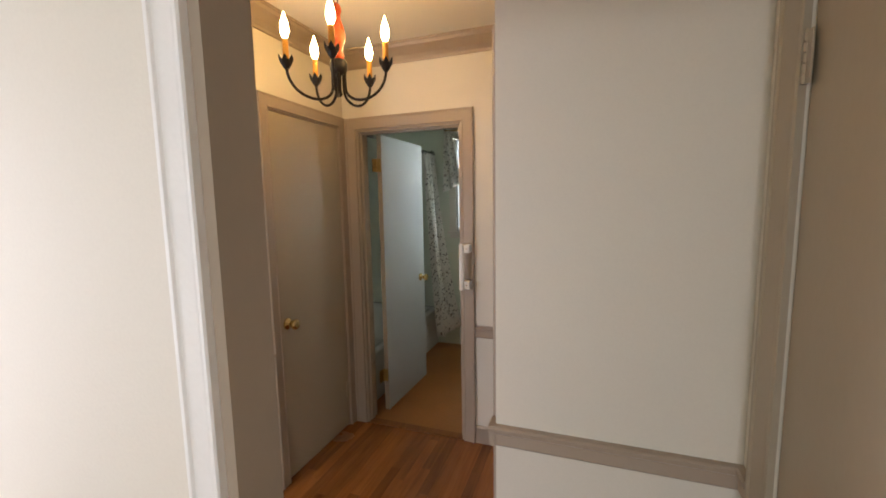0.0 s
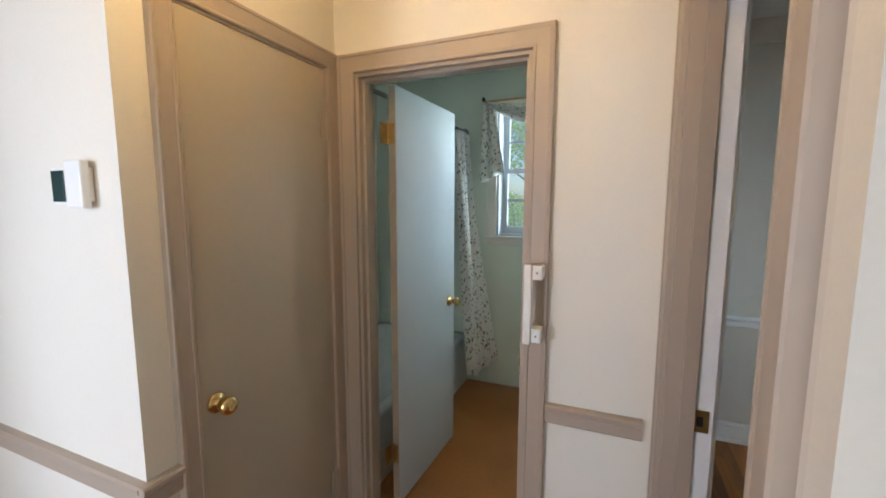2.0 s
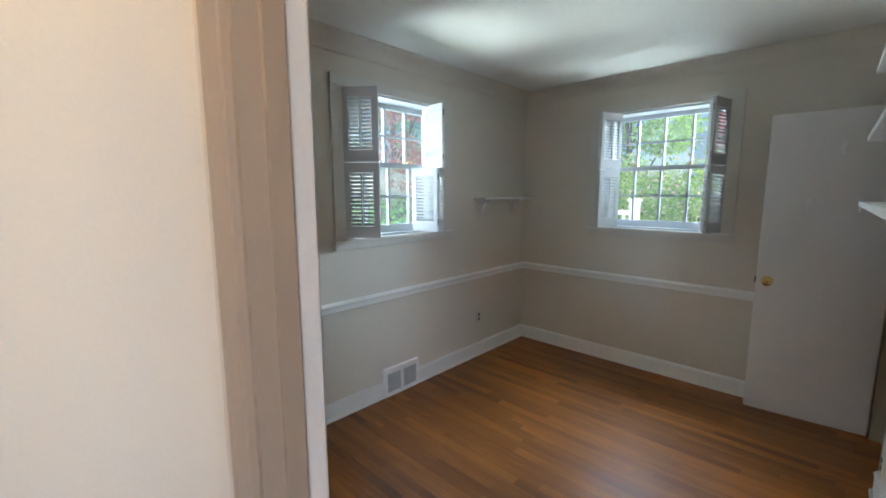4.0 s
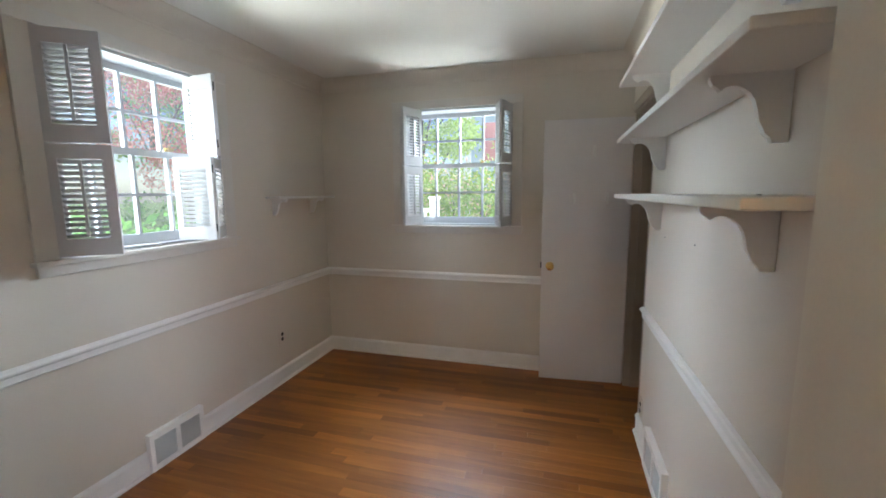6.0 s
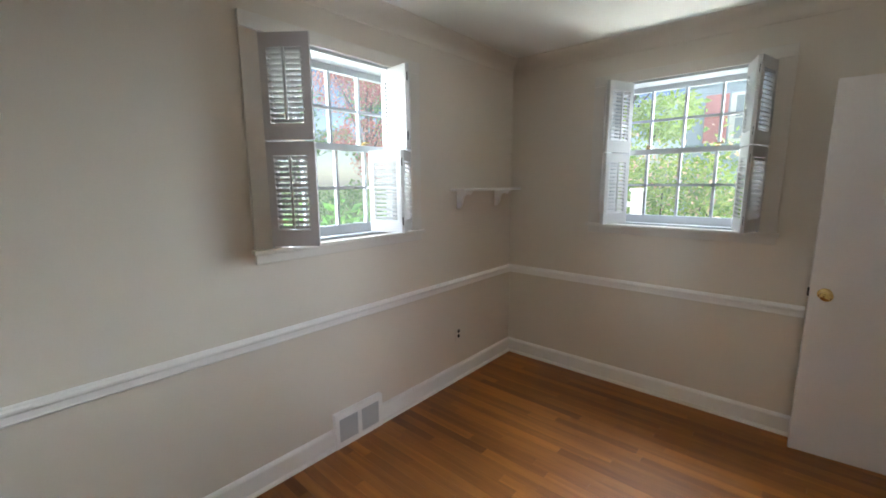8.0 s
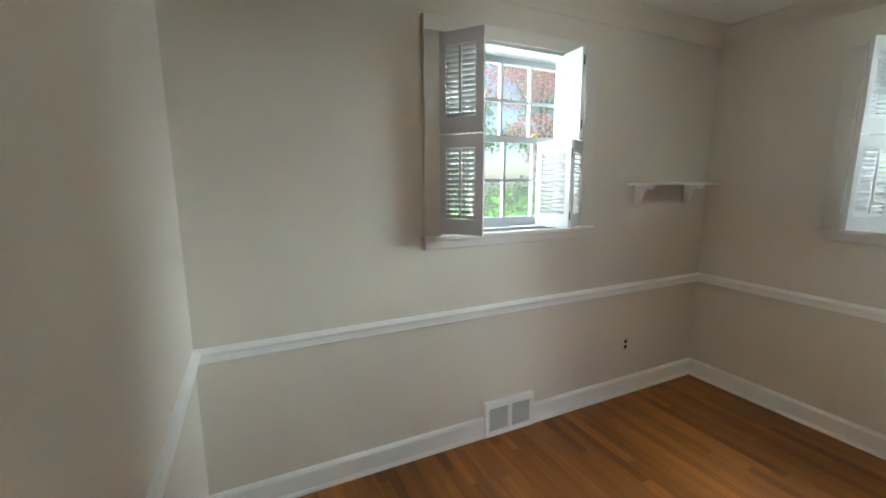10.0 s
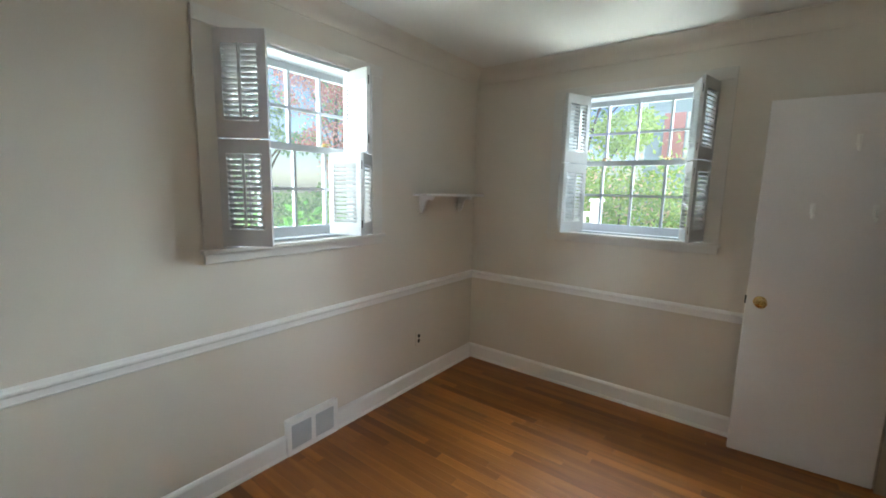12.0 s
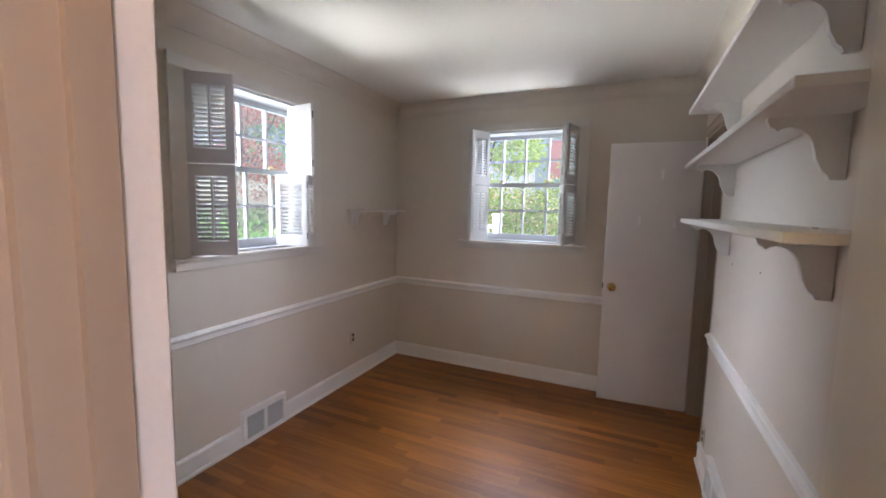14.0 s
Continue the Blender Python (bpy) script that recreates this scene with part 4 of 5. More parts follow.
# toilet under the window
to = thing("toilet", pose(-0.445, 4.12, 0.0), "white ceramic toilet below the bathroom window", "toilet")
def oval(bm, levels, segs=28):
    rings = []
    for rx, ry, cy, z in levels:
        rings.append([bm.verts.new((rx * math.cos(2 * math.pi * i / segs), cy + ry * math.sin(2 * math.pi * i / segs), z)) for i in range(segs)])
    for a, b in zip(rings, rings[1:]):
        for i in range(segs):
            bm.faces.new((a[i], a[(i + 1) % segs], b[(i + 1) % segs], b[i]))
    bm.faces.new(rings[0][::-1]), bm.faces.new(rings[-1])
bm = bmesh.new()
oval(bm, ((0.115, 0.24, 0.0, 0.0), (0.11, 0.235, 0.0, 0.05), (0.095, 0.20, -0.01, 0.16), (0.13, 0.235, -0.03, 0.27), (0.175, 0.25, -0.05, 0.34), (0.185, 0.26, -0.06, 0.385)))
part("bowl", bm, M_BATHW, to, smooth=True)
bm = bmesh.new()
oval(bm, ((0.183, 0.235, -0.055, 0.388), (0.188, 0.24, -0.055, 0.394), (0.188, 0.24, -0.055, 0.406), (0.182, 0.234, -0.055, 0.412)))
part("seat", bm, M_BATHW, to, smooth=True)
bm = bmesh.new()
oval(bm, ((0.182, 0.232, -0.05, 0.414), (0.186, 0.236, -0.05, 0.420), (0.184, 0.234, -0.05, 0.432), (0.15, 0.20, -0.05, 0.440)))
part("lid", bm, M_BATHW, to, smooth=True)
bm = bmesh.new()
box(bm, -0.16, 0.18, 0.38, 0.21, 0.385, 0.74)
bevel_all(bm, 0.02, 3)
part("tank", bm, M_BATHW, to)
bm = bmesh.new()
box(bm, -0.17, 0.17, 0.742, 0.22, 0.39, 0.775)
bevel_all(bm, 0.01, 2)
part("tank_lid", bm, M_BATHW, to)
bm = bmesh.new()
tube(bm, [(-0.12, 0.178, 0.68), (-0.12, 0.162, 0.68), (-0.07, 0.158, 0.672)], 0.006, 8)
part("flush_lever", bm, M_CHROME, to)
# ceramic bar holder under the sill
hb = thing("towel_bar", pose(-0.64, BN, 1.105), "small white ceramic towel bar under the window sill", "towel bar")
for px in (0.0, 0.45):
    bbox_part("post", (px - 0.022, -0.055, -0.02, px + 0.022, 0.0, 0.02), M_BATHW, hb, r=0.006)
bm = bmesh.new()
tube(bm, [(0.0, -0.042, 0), (0.45, -0.042, 0)], 0.008, 10)
part("bar", bm, M_BATHW, hb, smooth=True)
# ---- chandelier ----
M_ORANGE = surface("orange_red_turned_wood", (0.55, 0.09, 0.025), 0.28, 0.12, 14, 90, 0.03, coat=0.3)
M_CANDLE = surface("amber_candle_sleeve", (0.75, 0.36, 0.05), 0.45, 0.10, 25, 120, 0.05)
M_BULB = glow("lit_candle_bulb", (1.0, 0.60, 0.21), 52.0)
ch = thing("chandelier", pose(-0.62, 1.95, 0.0), "five-arm black iron chandelier with orange column and lit candle bulbs", "chandelier")
bm = bmesh.new()
lathe(bm, ((0.010, 2.135), (0.022, 2.14), (0.026, 2.155), (0.016, 2.17), (0.020, 2.185), (0.030, 2.21), (0.033, 2.235), (0.028, 2.265), (0.018, 2.295), (0.016, 2.315), (0.022, 2.33), (0.018, 2.35), (0.010, 2.36)), 24)
part("column", bm, M_ORANGE, ch, smooth=True)
bm = bmesh.new()
lathe(bm, ((0.006, 1.99), (0.012, 2.0), (0.007, 2.02), (0.010, 2.075), (0.030, 2.085), (0.036, 2.10), (0.036, 2.125), (0.030, 2.137), (0.012, 2.14)), 20)
part("hub", bm, M_BLACK, ch, smooth=True)
bm = bmesh.new()
for k in range(4):
    zc = 2.375 + k * 0.026
    al = k % 2 * 90
    q = Matrix.Translation((0, 0, zc)) @ pose(0, 0, 0, 0, 0, al)
    tube(bm, [q @ Vector((0.009 * math.cos(a), 0, 0.017 * math.sin(a))) for a in [i * math.pi / 6 for i in range(13)]], 0.0025, 6)
part("chain", bm, M_BLACK, ch)
bm = bmesh.new()
lathe(bm, ((0.004, 2.455), (0.03, 2.462), (0.052, 2.48), (0.058, CEIL)), 24)
part("canopy", bm, M_BLACK, ch, smooth=True)
to_cam = math.atan2(0.479 - 1.95, 0.342 + 0.62)
R_ARM = 0.205
for k in range(5):
    a = to_cam - radians(6) + k * 2 * math.pi / 5
    u = Vector((math.cos(a), math.sin(a), 0))
    bm = bmesh.new()
    pts = []
    for i in range(19):
        s = i / 18
        if s < 0.25:
            r, z = 0.026 + 0.004 * s, 2.10 - s / 0.25 * 0.075
        else:
            q = (s - 0.25) / 0.75 * math.pi
            r = 0.027 + (R_ARM - 0.027) * (1 - math.cos(q)) / 2
            z = 2.025 - 0.065 * math.sin(q) + 0.060 * (q / math.pi) ** 2
        pts.append(u * r + Vector((0, 0, z)))
    tube(bm, pts, 0.0058, 8)
    arm = part("arm", bm, M_BLACK, ch, smooth=True)
    base = Matrix.Translation(u * R_ARM)
    bm = bmesh.new()
    lathe(bm, ((0.006, 2.075), (0.014, 2.085), (0.021, 2.098), (0.022, 2.112), (0.015, 2.114)), 14, base)
    for j in range(6):
        b = j * math.pi / 3
        q = base @ Matrix.Translation((0, 0, 2.10)) @ pose(0, 0, 0, 0, 0, math.degrees(b))
        vs = [bm.verts.new(q @ Vector(p)) for p in ((0.020, -0.011, 0), (0.020, 0.011, 0), (0.026, 0.009, 0.014), (0.030, 0.0, 0.030), (0.026, -0.009, 0.014))]
        bm.faces.new(vs)
        vs2 = [bm.verts.new(q @ (Vector(p) - Vector((0.002, 0, 0)))) for p in ((0.020, -0.011, 0), (0.020, 0.011, 0), (0.026, 0.009, 0.014), (0.030, 0.0, 0.030), (0.026, -0.009, 0.014))]
        bm.faces.new(vs2[::-1])
    part("petal_cup", bm, M_BLACK, arm)
    bm = bmesh.new()
    lathe(bm, ((0.0115, 2.112), (0.0118, 2.15), (0.0112, 2.188), (0.009, 2.192)), 14, base)
    part("candle_sleeve", bm, M_CANDLE, arm, "amber candle sleeve", smooth=True)
    bm = bmesh.new()
    lathe(bm, ((0.006, 2.192), (0.011, 2.20), (0.0165, 2.217), (0.0175, 2.230), (0.0145, 2.250), (0.008, 2.270), (0.003, 2.286), (0.001, 2.294)), 16, base)
    part("bulb", bm, M_BULB, arm, "lit flame-shaped bulb", smooth=True)

# ---- garden and neighbours ----
def leaf_paint(name, a, b, c=None, through=0.35, rough=0.5):
    """Leaves: each island its own tone, some light let through."""
    m, nt, bsdf = tree_of(name)
    geo = nt.nodes.new("ShaderNodeNewGeometry")
    r = ramp(nt, a, b, 0.0, 0.85)
    if c:
        e = r.color_ramp.elements.new(0.93)
        e.color = (*c, 1)
    nt.links.new(geo.outputs["Random Per Island"], r.inputs[0])
    nt.links.new(r.outputs[0], bsdf.inputs["Base Color"])
    bsdf.inputs["Roughness"].default_value = rough
    tr = nt.nodes.new("ShaderNodeBsdfTranslucent")
    nt.links.new(r.outputs[0], tr.inputs[0])
    ms = nt.nodes.new("ShaderNodeMixShader")
    ms.inputs[0].default_value = through
    nt.links.new(bsdf.outputs[0], ms.inputs[1])
    nt.links.new(tr.outputs[0], ms.inputs[2])
    nt.links.new(ms.outputs[0], nt.nodes["Material Output"].inputs[0])
    return m

M_LAUREL = leaf_paint("laurel_leaf", (0.05, 0.16, 0.025), (0.16, 0.36, 0.06), (0.28, 0.46, 0.12))
M_LIME = leaf_paint("lime_leaf", (0.30, 0.46, 0.06), (0.52, 0.66, 0.14), (0.66, 0.74, 0.28), 0.5)
M_SHRUB = leaf_paint("shrub_leaf", (0.12, 0.25, 0.04), (0.40, 0.50, 0.12), (0.82, 0.55, 0.40), 0.45)
M_REDLEAF = leaf_paint("maple_red_leaf", (0.34, 0.09, 0.08), (0.60, 0.20, 0.16), (0.76, 0.42, 0.32), 0.5)
M_FARLEAF = leaf_paint("far_leaf", (0.07, 0.18, 0.05), (0.22, 0.38, 0.11), (0.36, 0.48, 0.2), 0.4)
M_BARK = surface("grey_brown_bark", (0.10, 0.075, 0.055), 0.9, 0.3, 6, 40, 0.5, stretch=(1, 1, 0.2))
M_GRASS = surface("lawn_grass", (0.19, 0.27, 0.09), 0.9, 0.25, 0.8, 60, 0.5, stain=(0.24, 0.34, 0.10))
M_PAVE = surface("pale_concrete_drive", (0.30, 0.26, 0.23), 0.85, 0.1, 1.2, 50, 0.2)
M_SIDING = surface("pale_blue_siding_paint", (0.36, 0.45, 0.53), 0.6, 0.05, 1.5, 40, 0.05)
M_REDSH = surface("red_shutter_paint", (0.58, 0.20, 0.19), 0.5, 0.08, 3, 60, 0.05)
M_SHINGLE = surface("grey_roof_shingle", (0.16, 0.155, 0.15), 0.9, 0.2, 4, 50, 0.3)
M_WOODW = surface("white_porch_paint", (0.78, 0.78, 0.76), 0.5, 0.05, 2, 60, 0.05)

# opaque panes; the blue-grey is a sky reflection put into the colour
M_FARPANE = surface("far_pane_reflection", (0.26, 0.31, 0.35), 0.1, 0.1, 2, 30, 0.0)
GZ = -0.35
bm = bmesh.new()
g = 120
vs = [bm.verts.new(p) for p in ((-g, -g, GZ), (g, -g, GZ), (g, g, GZ), (-g, g, GZ))]
bm.faces.new(vs)
structure("ground", bm, M_GRASS, "sunlit green lawn around the house", "lawn")
bm = bmesh.new()
box(bm, -30, 12.5, GZ, 40, 16.5, GZ + 0.03)
structure("pavement", bm, M_PAVE, "pale concrete drive across the lawn", "pavement")


def leaves_mesh(name, blobs, n, size, material, seed, droop=0.0, squash=0.45):
    """Many folded leaves scattered through overlapping blobs (x, y, z, rx, ry, rz)."""
    rng = np.random.RandomState(seed)
    vol = np.array([b[3] * b[4] * b[5] for b in blobs]) ** 0.8
    pick = rng.choice(len(blobs), n, p=vol / vol.sum())
    B = np.array(blobs)[pick]
    v = rng.normal(size=(n, 3))
    v /= np.linalg.norm(v, axis=1)[:, None]
    r = rng.uniform(0.35, 1.0, n) ** 0.5 * rng.uniform(0.85, 1.12, n)
    c = B[:, :3] + v * B[:, 3:] * r[:, None]
    d = rng.normal(size=(n, 3)) + v * 0.7
    d[:, 2] -= droop
    d /= np.linalg.norm(d, axis=1)[:, None]
    u = np.cross(d, rng.normal(size=(n, 3)))
    u /= np.linalg.norm(u, axis=1)[:, None]
    w = np.cross(d, u)
    s = size * rng.uniform(0.6, 1.25, n)[:, None]
    half = squash * s
    P = np.stack([c - d * s * 0.5, c + u * half * 0.5 + w * s * 0.06, c + d * s * 0.5, c - u * half * 0.5 + w * s * 0.06], 1).reshape(-1, 3)
    idx = np.arange(n) * 4
    faces = np.concatenate([np.stack([idx, idx + 1, idx + 2], 1), np.stack([idx, idx + 2, idx + 3], 1)]).tolist()
    me = bpy.data.meshes.new(name)
    me.from_pydata(P.tolist(), [], faces)
    me.materials.append(material)
    return me

def limb(bm, p0, p1, r0, r1, bend, rnd, n=7):
    p0, p1 = Vector(p0), Vector(p1)
    pts, rr = [], []
    off = Vector((rnd.uniform(-1, 1), rnd.uniform(-1, 1), rnd.uniform(-0.3, 0.6))) * bend
    for i in range(n):
        s = i / (n - 1)
        pts.append(p0.lerp(p1, s) + off * math.sin(math.pi * s))
        rr.append(r0 + (r1 - r0) * s)
    tube(bm, pts, rr, 8)

def tree(x, y, h, crown_r, trunk_r, leaf, size, n, seed, label, lean=(0, 0), low=0.35, name="tree", z0=GZ, droop=0.1):
    rnd = random.Random(seed)
    e = thing(name, pose(x, y, z0), label, "tree")
    top = Vector((lean[0], lean[1], h * 0.8))
    bm = bmesh.new()
    limb(bm, (0, 0, -0.1), top, trunk_r, trunk_r * 0.3, 0.15 * h * 0.2, rnd, 9)
    part("trunk", bm, M_BARK, e, smooth=True)
    blobs = []
    for k in range(9):
        a = k * 2.4 + rnd.random()
        s = rnd.uniform(low, 0.95)
        rr = crown_r * rnd.uniform(0.45, 0.95) * (1.15 - 0.5 * s)
        p = Vector((lean[0] * s + rr * math.cos(a), lean[1] * s + rr * math.sin(a), h * (s + rnd.uniform(-0.02, 0.08))))
        b0 = top * (s * 0.82)
        bm = bmesh.new()
        limb(bm, b0, p, trunk_r * 0.42 * (1.1 - s * 0.6), trunk_r * 0.08, 0.12, rnd)
        part("limb", bm, M_BARK, e, smooth=True)
        q = crown_r * rnd.uniform(0.35, 0.55)
        blobs.append((p.x, p.y, p.z, q, q, q * 0.62))
    blobs.append((lean[0], lean[1], h * 0.88, crown_r * 0.6, crown_r * 0.6, h * 0.13))
    me = leaves_mesh("crown", blobs, n, size, leaf, seed, droop)
    c = new("crown", me)
    c.parent = e
    return e

def bush(x, y, rx, ry, h, leaf, size, n, seed, label, z0=GZ, name="bush", squash=0.42):
    rnd = random.Random(seed)
    e = thing(name, pose(x, y, z0), label, "bush")
    blobs = []
    for k in range(9):
        px, py = rnd.uniform(-0.75, 0.75) * rx, rnd.uniform(-0.75, 0.75) * ry
        hh = h * rnd.uniform(0.72, 0.95)
        blobs.append((px, py, hh * 0.62, rx * rnd.uniform(0.3, 0.45), ry * rnd.uniform(0.35, 0.55), hh * 0.42))
        bm = bmesh.new()
        limb(bm, (px * 0.3, py * 0.3, 0), (px, py, hh * 0.8), 0.018, 0.006, 0.06, rnd, 6)
        part("stem", bm, M_BARK, e)
    c = new("foliage", leaves_mesh("foliage", blobs, n, size, leaf, seed, 0.1, squash))
    c.parent = e
    return e

# north garden
bush(2.75, 5.75, 0.75, 0.5, 1.82, M_LAUREL, 0.135, 1500, 11, "glossy green laurel bush under the study window")
bush(4.1, 6.0, 0.85, 0.55, 1.86, M_LAUREL, 0.135, 1500, 12, "glossy green laurel bush under the study window")
bush(5.6, 6.6, 0.9, 0.6, 1.8, M_LAUREL, 0.13, 1200, 13, "glossy green laurel bush beside the house")
bush(6.2, 10.5, 1.6, 1.0, 2.1, M_FARLEAF, 0.12, 2200, 14, "pale green garden shrub beyond the laurels")
bush(9.5, 11.0, 1.8, 1.0, 2.2, M_FARLEAF, 0.12, 2200, 15, "pale green garden shrub beyond the laurels")
tree(6.2, 9.0, 4.6, 1.35, 0.09, M_REDLEAF, 0.06, 14000, 21, "red-leaved Japanese maple with a slender trunk", (-0.5, -0.4), 0.42, "maple_tree", droop=0.5)
tree(3.6, 13.5, 8.0, 2.2, 0.16, M_FARLEAF, 0.16, 6000, 22, "tall green garden tree in sunlight", (0.2, 0), 0.45)
bush(-1.9, 9.5, 1.0, 0.8, 1.35, M_LIME, 0.09, 1800, 16, "rounded light green shrub on the lawn")
bush(-3.6, 10.5, 0.9, 0.8, 1.5, M_FARLEAF, 0.09, 1600, 17, "rounded green shrub on the lawn")
bush(-0.7, 8.6, 0.6, 0.6, 1.15, M_LIME, 0.08, 1200, 18, "rounded light green shrub on the lawn")
for k, (tx, ty, th, tr_) in enumerate(((-14, 30, 12, 4.5), (2, 44, 13, 5.0), (-3, 52, 10, 4.8), (10, 30, 12, 4.6), (17, 33, 13, 5.0), (24, 29, 12, 4.8), (31, 34, 14, 5.2), (27, 12, 12, 4.6), (24, 3, 12, 4.8), (30, -5, 13, 5))):
    tree(tx, ty, th, tr_, 0.25, M_FARLEAF, 0.42, 3200, 40 + k, "broad green tree at the edge of the lawn", low=0.3)
bush(3.6, 18.5, 2.2, 1.2, 4.6, M_FARLEAF, 0.2, 5200, 19, "broad green shrub beyond the drive")
bush(7.0, 19.5, 2.4, 1.2, 4.2, M_FARLEAF, 0.2, 5200, 20, "broad green shrub beyond the drive")
tree(-4.6, 16.0, 9.5, 3.3, 0.2, M_FARLEAF, 0.22, 4000, 61, "tall leafy tree shading the lawn", (0.4, 0), 0.5)
bush(-2.6, 13.6, 0.9, 0.8, 1.3, M_SHRUB, 0.1, 2200, 62, "round pale shrub at the edge of the lawn")
tree(-3.0, 20.0, 7.0, 2.6, 0.16, M_LIME, 0.22, 7000, 63, "light green tree beyond the lawn", (0.3, 0), 0.34)
for k, (hx, hy) in enumerate(((-1.2, 23.0), (-4.6, 23.5), (-8.2, 23.0))):
    bush(hx, hy, 2.2, 1.0, 2.6, M_LIME if k % 2 else M_FARLEAF, 0.2, 2600, 64 + k, "broad hedge shrub at the end of the lawn")
# east garden
bush(6.0, 3.7, 0.7, 0.9, 2.5, M_SHRUB, 0.07, 13000, 31, "flowering yellow-green shrub outside the east window")
bush(6.3, 2.5, 0.7, 0.9, 2.1, M_SHRUB, 0.07, 12000, 32, "flowering yellow-green shrub outside the east window")
bush(7.2, 4.9, 0.9, 1.0, 2.9, M_SHRUB, 0.075, 12000, 33, "flowering yellow-green shrub outside the east window")
tree(8.3, 4.75, 5.2, 1.3, 0.085, M_LIME, 0.14, 10000, 34, "lime-green garden tree with a leaning trunk", (-0.2, 0.4), 0.18)

# white porch railing
pr = thing("porch_railing", pose(5.0, 3.62, GZ), "white painted wooden porch railing with square posts", "railing")
for y0 in (0.0, 0.62):
    bbox_part("post", (-0.05, y0, 0, 0.05, y0 + 0.1, 1.78), M_WOODW, pr, r=0.006)
    bbox_part("post_cap", (-0.065, y0 - 0.015, 1.78, 0.065, y0 + 0.115, 1.81), M_WOODW, pr, r=0.004)
bbox_part("top_rail", (-0.035, 0.1, 1.62, 0.035, 0.62, 1.67), M_WOODW, pr, r=0.004)
bbox_part("bottom_rail", (-0.03, 0.1, 0.72, 0.03, 0.62, 0.77), M_WOODW, pr, r=0.004)
for k in range(4):
    bbox_part("baluster", (-0.015, 0.16 + k * 0.12, 0.77, 0.015, 0.19 + k * 0.12, 1.62), M_WOODW, pr)

# neighbour's house
ho = thing("house", pose(11.0, 0.0, GZ), "pale blue clapboard house with red window shutters", "house")
HY_A, HY_B, HH = -5.0, 4.55, 5.6
bbox_part("wall", (0.02, HY_A, 0, 7.0, HY_B, HH), M_SIDING, ho)
bm = bmesh.new()
vsA = [bm.verts.new(p) for p in ((-0.45, HY_A - 0.4, HH - 0.05), (-0.45, HY_B + 0.4, HH - 0.05), (3.5, HY_B + 0.4, HH + 2.6), (3.5, HY_A - 0.4, HH + 2.6), (7.45, HY_A - 0.4, HH - 0.05), (7.45, HY_B + 0.4, HH - 0.05))]
for f in ((0, 1, 2, 3), (3, 2, 5, 4), (0, 3, 4), (1, 5, 2), (0, 4, 5, 1)):
    bm.faces.new([vsA[i] for i in f])
part("roof", bm, M_SHINGLE, ho)
bbox_part("corner_board", (-0.03, HY_B - 0.12, 0, 0.02, HY_B + 0.02, HH), M_WOODW, ho)
bm = bmesh.new()
box(bm, -0.022, HY_A, 0.0, 0.0, HY_B - 0.12, 0.125)
for v in bm.verts:
    if v.co.z > 0.1 and v.co.x < -0.01:
        v.co.x = -0.006
siding = mesh_of("siding_board", bm, M_SIDING)
for k in range(int(HH / 0.115)):
    b = new("siding_board", siding)
    b.parent = ho
    b.location = (0.02, 0, k * 0.115)
for wy, wz in ((2.55, 2.66), (-1.0, 2.66)):
    wn_ = bbox_part("window", (-0.03, wy, wz, 0.0, wy + 1.1, wz + 0.95), M_WOODW, ho, "white framed window")
    for i in range(2):
        for j in range(2):
            bbox_part("pane", (-0.036, wy + 0.08 + i * 0.48, wz + 0.06 + j * 0.43, -0.031, wy + 0.52 + i * 0.48, wz + 0.46 + j * 0.43), M_FARPANE, wn_)
    for sy in (wy - 0.43, wy + 1.13):
        sh_ = bbox_part("shutter", (-0.035, sy, wz, -0.003, sy + 0.40, wz + 0.95), M_REDSH, ho, "red painted shutter", r=0.004)
        for j in range(2):
            bbox_part("shutter_panel", (-0.042, sy + 0.06, wz + 0.06 + j * 0.44, -0.036, sy + 0.34, wz + 0.45 + j * 0.44), M_REDSH, sh_, r=0.003)

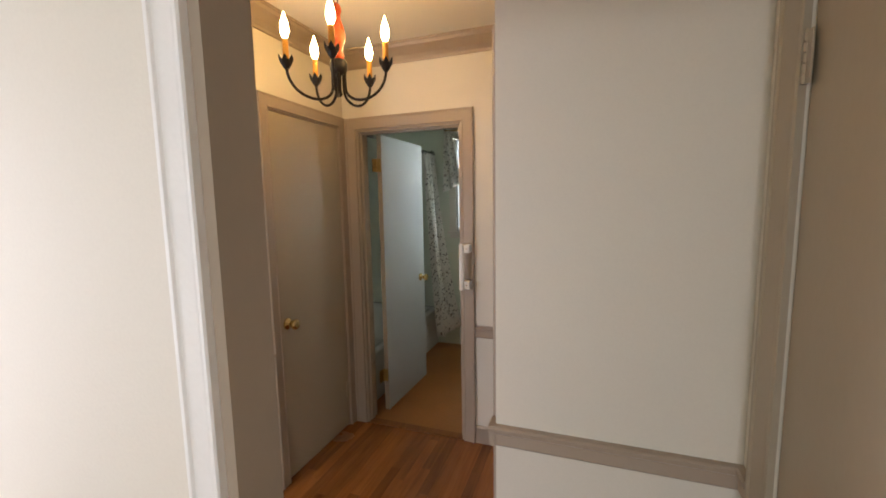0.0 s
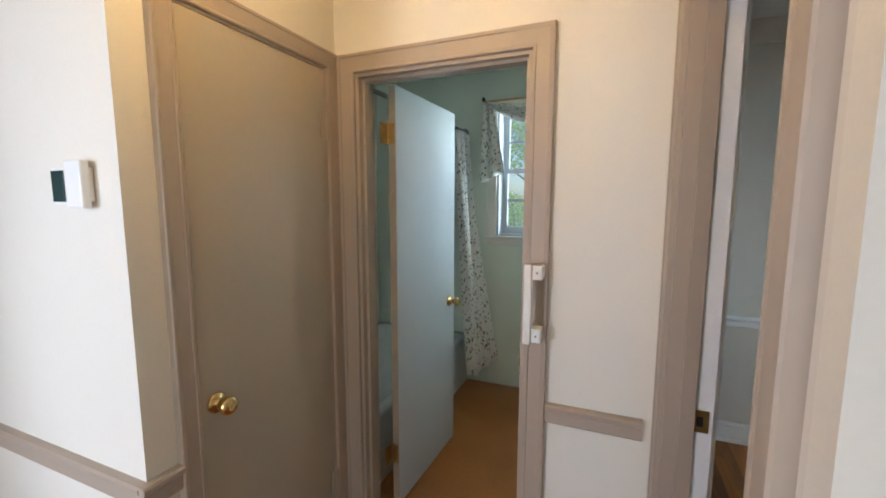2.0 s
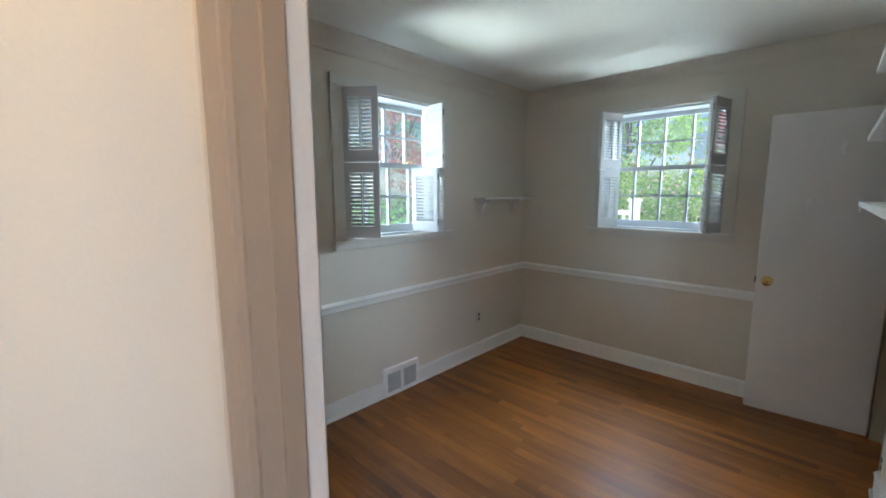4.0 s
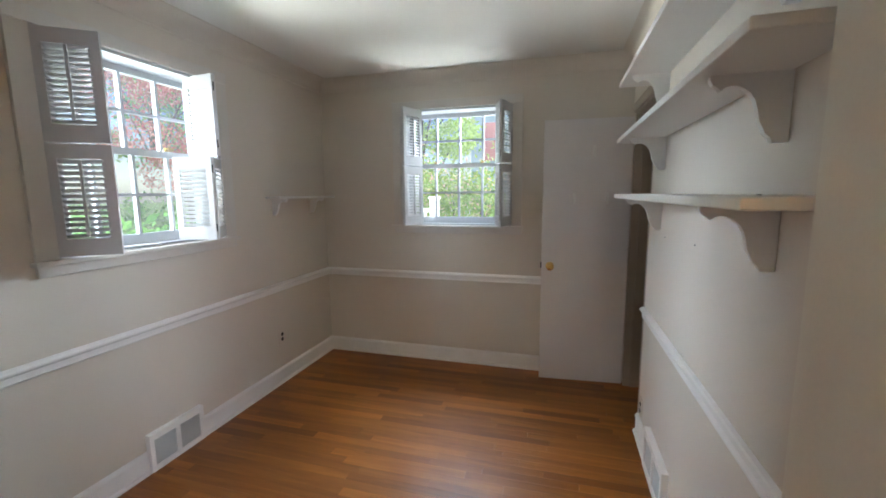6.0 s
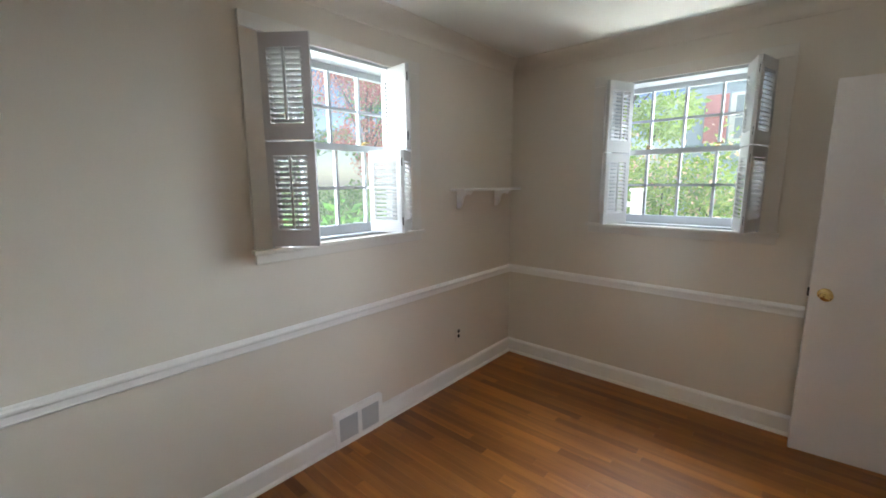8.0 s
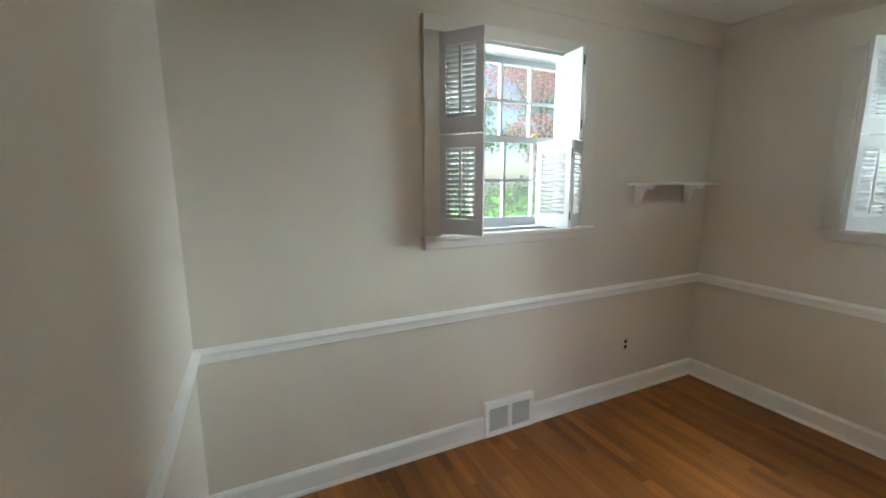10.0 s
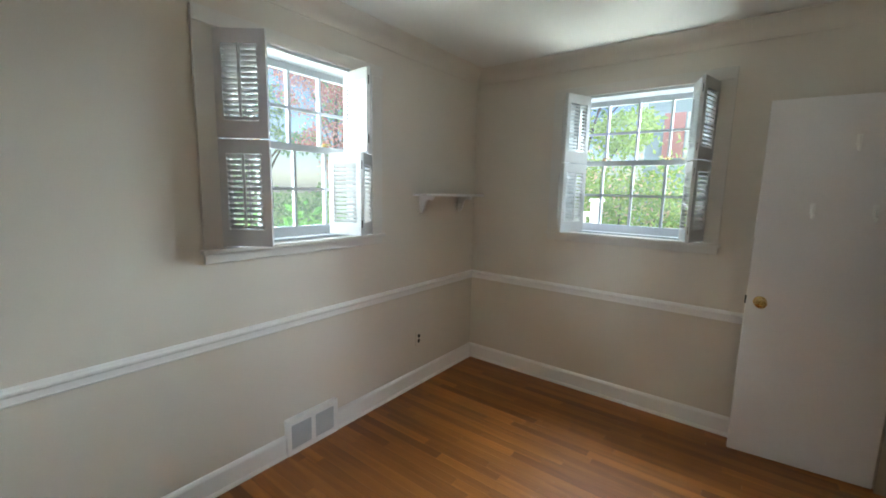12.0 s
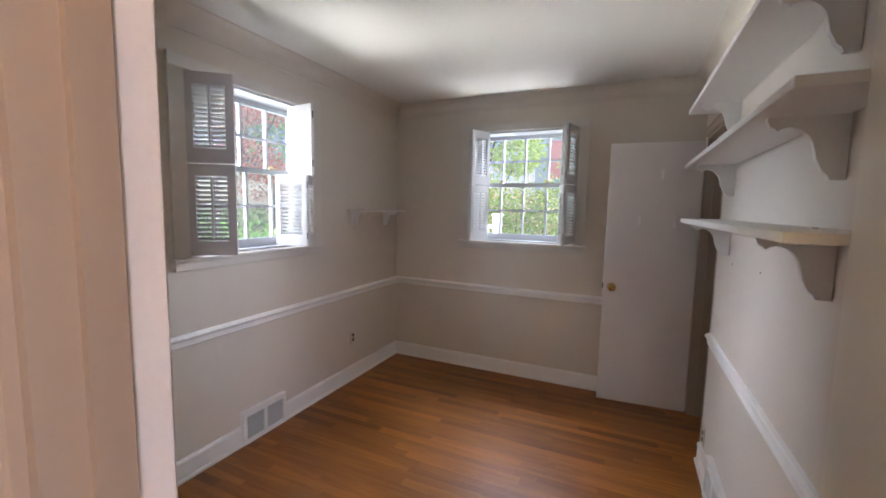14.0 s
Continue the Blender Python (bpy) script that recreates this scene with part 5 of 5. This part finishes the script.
# ---- floor boards ----
def boards(parent, x0, x1, y0, y1, width, material, seed, lmin=0.5, lmax=1.5, skip=None):
    rnd = random.Random(seed)
    shapes = {}
    n = int(math.ceil((x1 - x0) / width))
    for i in range(n):
        xa = x0 + i * width
        xb = min(xa + width, x1)
        y = y0 - rnd.random() * 0.8
        while y < y1:
            ln = round(rnd.uniform(lmin, lmax), 1)
            a, b = max(y, y0), min(y + ln, y1)
            y += ln
            if b - a < 0.02 or xb - xa < 0.006:
                continue
            key = (round(b - a, 3), round(xb - xa, 4))
            if key not in shapes:
                bm = bmesh.new()
                g, w, l = 0.0002, key[1], key[0]
                e = 0.0005
                lo = [bm.verts.new(p) for p in ((g, g, -0.006), (w - g, g, -0.006), (w - g, l - g, -0.006), (g, l - g, -0.006))]
                mid = [bm.verts.new((v.co.x, v.co.y, -e)) for v in lo]
                up = [bm.verts.new(p) for p in ((g + e, g + e, 0), (w - g - e, g + e, 0), (w - g - e, l - g - e, 0), (g + e, l - g - e, 0))]
                for A, B in ((lo, mid), (mid, up)):
                    for k in range(4):
                        bm.faces.new((A[k], A[(k + 1) % 4], B[(k + 1) % 4], B[k]))
                bm.faces.new(up)
                shapes[key] = mesh_of("plank", bm, material)
            ob = new("plank", shapes[key])
            ob.location = (xa, a, 0)
            ob.parent = parent

boards(floor_study, W - 0.06, E, S - 0.12, N, 0.0572, M_OAK, 5, 0.3, 1.1)
boards(floor_hall, -1.2, W - 0.06, 0.96, BY - 0.012, 0.0572, M_OAKH, 9, 0.7, 1.8)
flat("floor_boards_west", "varnished wood floor of the hall and living space", "floor", DX, -3.4, -1.2, BY, -0.006, 0.0, M_OAKH)
flat("floor_boards_south", "varnished wood floor of the living space", "floor", -1.2, -3.4, W - 0.06, 0.96, -0.006, 0.0, M_OAKH)
# floor colour darkened to carry the unlit room's shade
M_SHADEFLOOR = surface("shaded_brown_floor", (0.075, 0.036, 0.016), 0.95, 0.15, 2.0, 160, 0.3)
flat("floor_dark_room", "brown floor of the unlit room, its shade put into the colour", "floor", DX - 2.9, 0.3, DX, 2.92, -0.006, 0.002, M_SHADEFLOOR)
bm = bmesh.new()
box(bm, W - 0.06, 0.4, -0.006, E, S - 0.12, 0.0)
tagged(part("floor_passage", bm, M_OAK), "varnished wood floor of the passage", "floor", kind="structure")
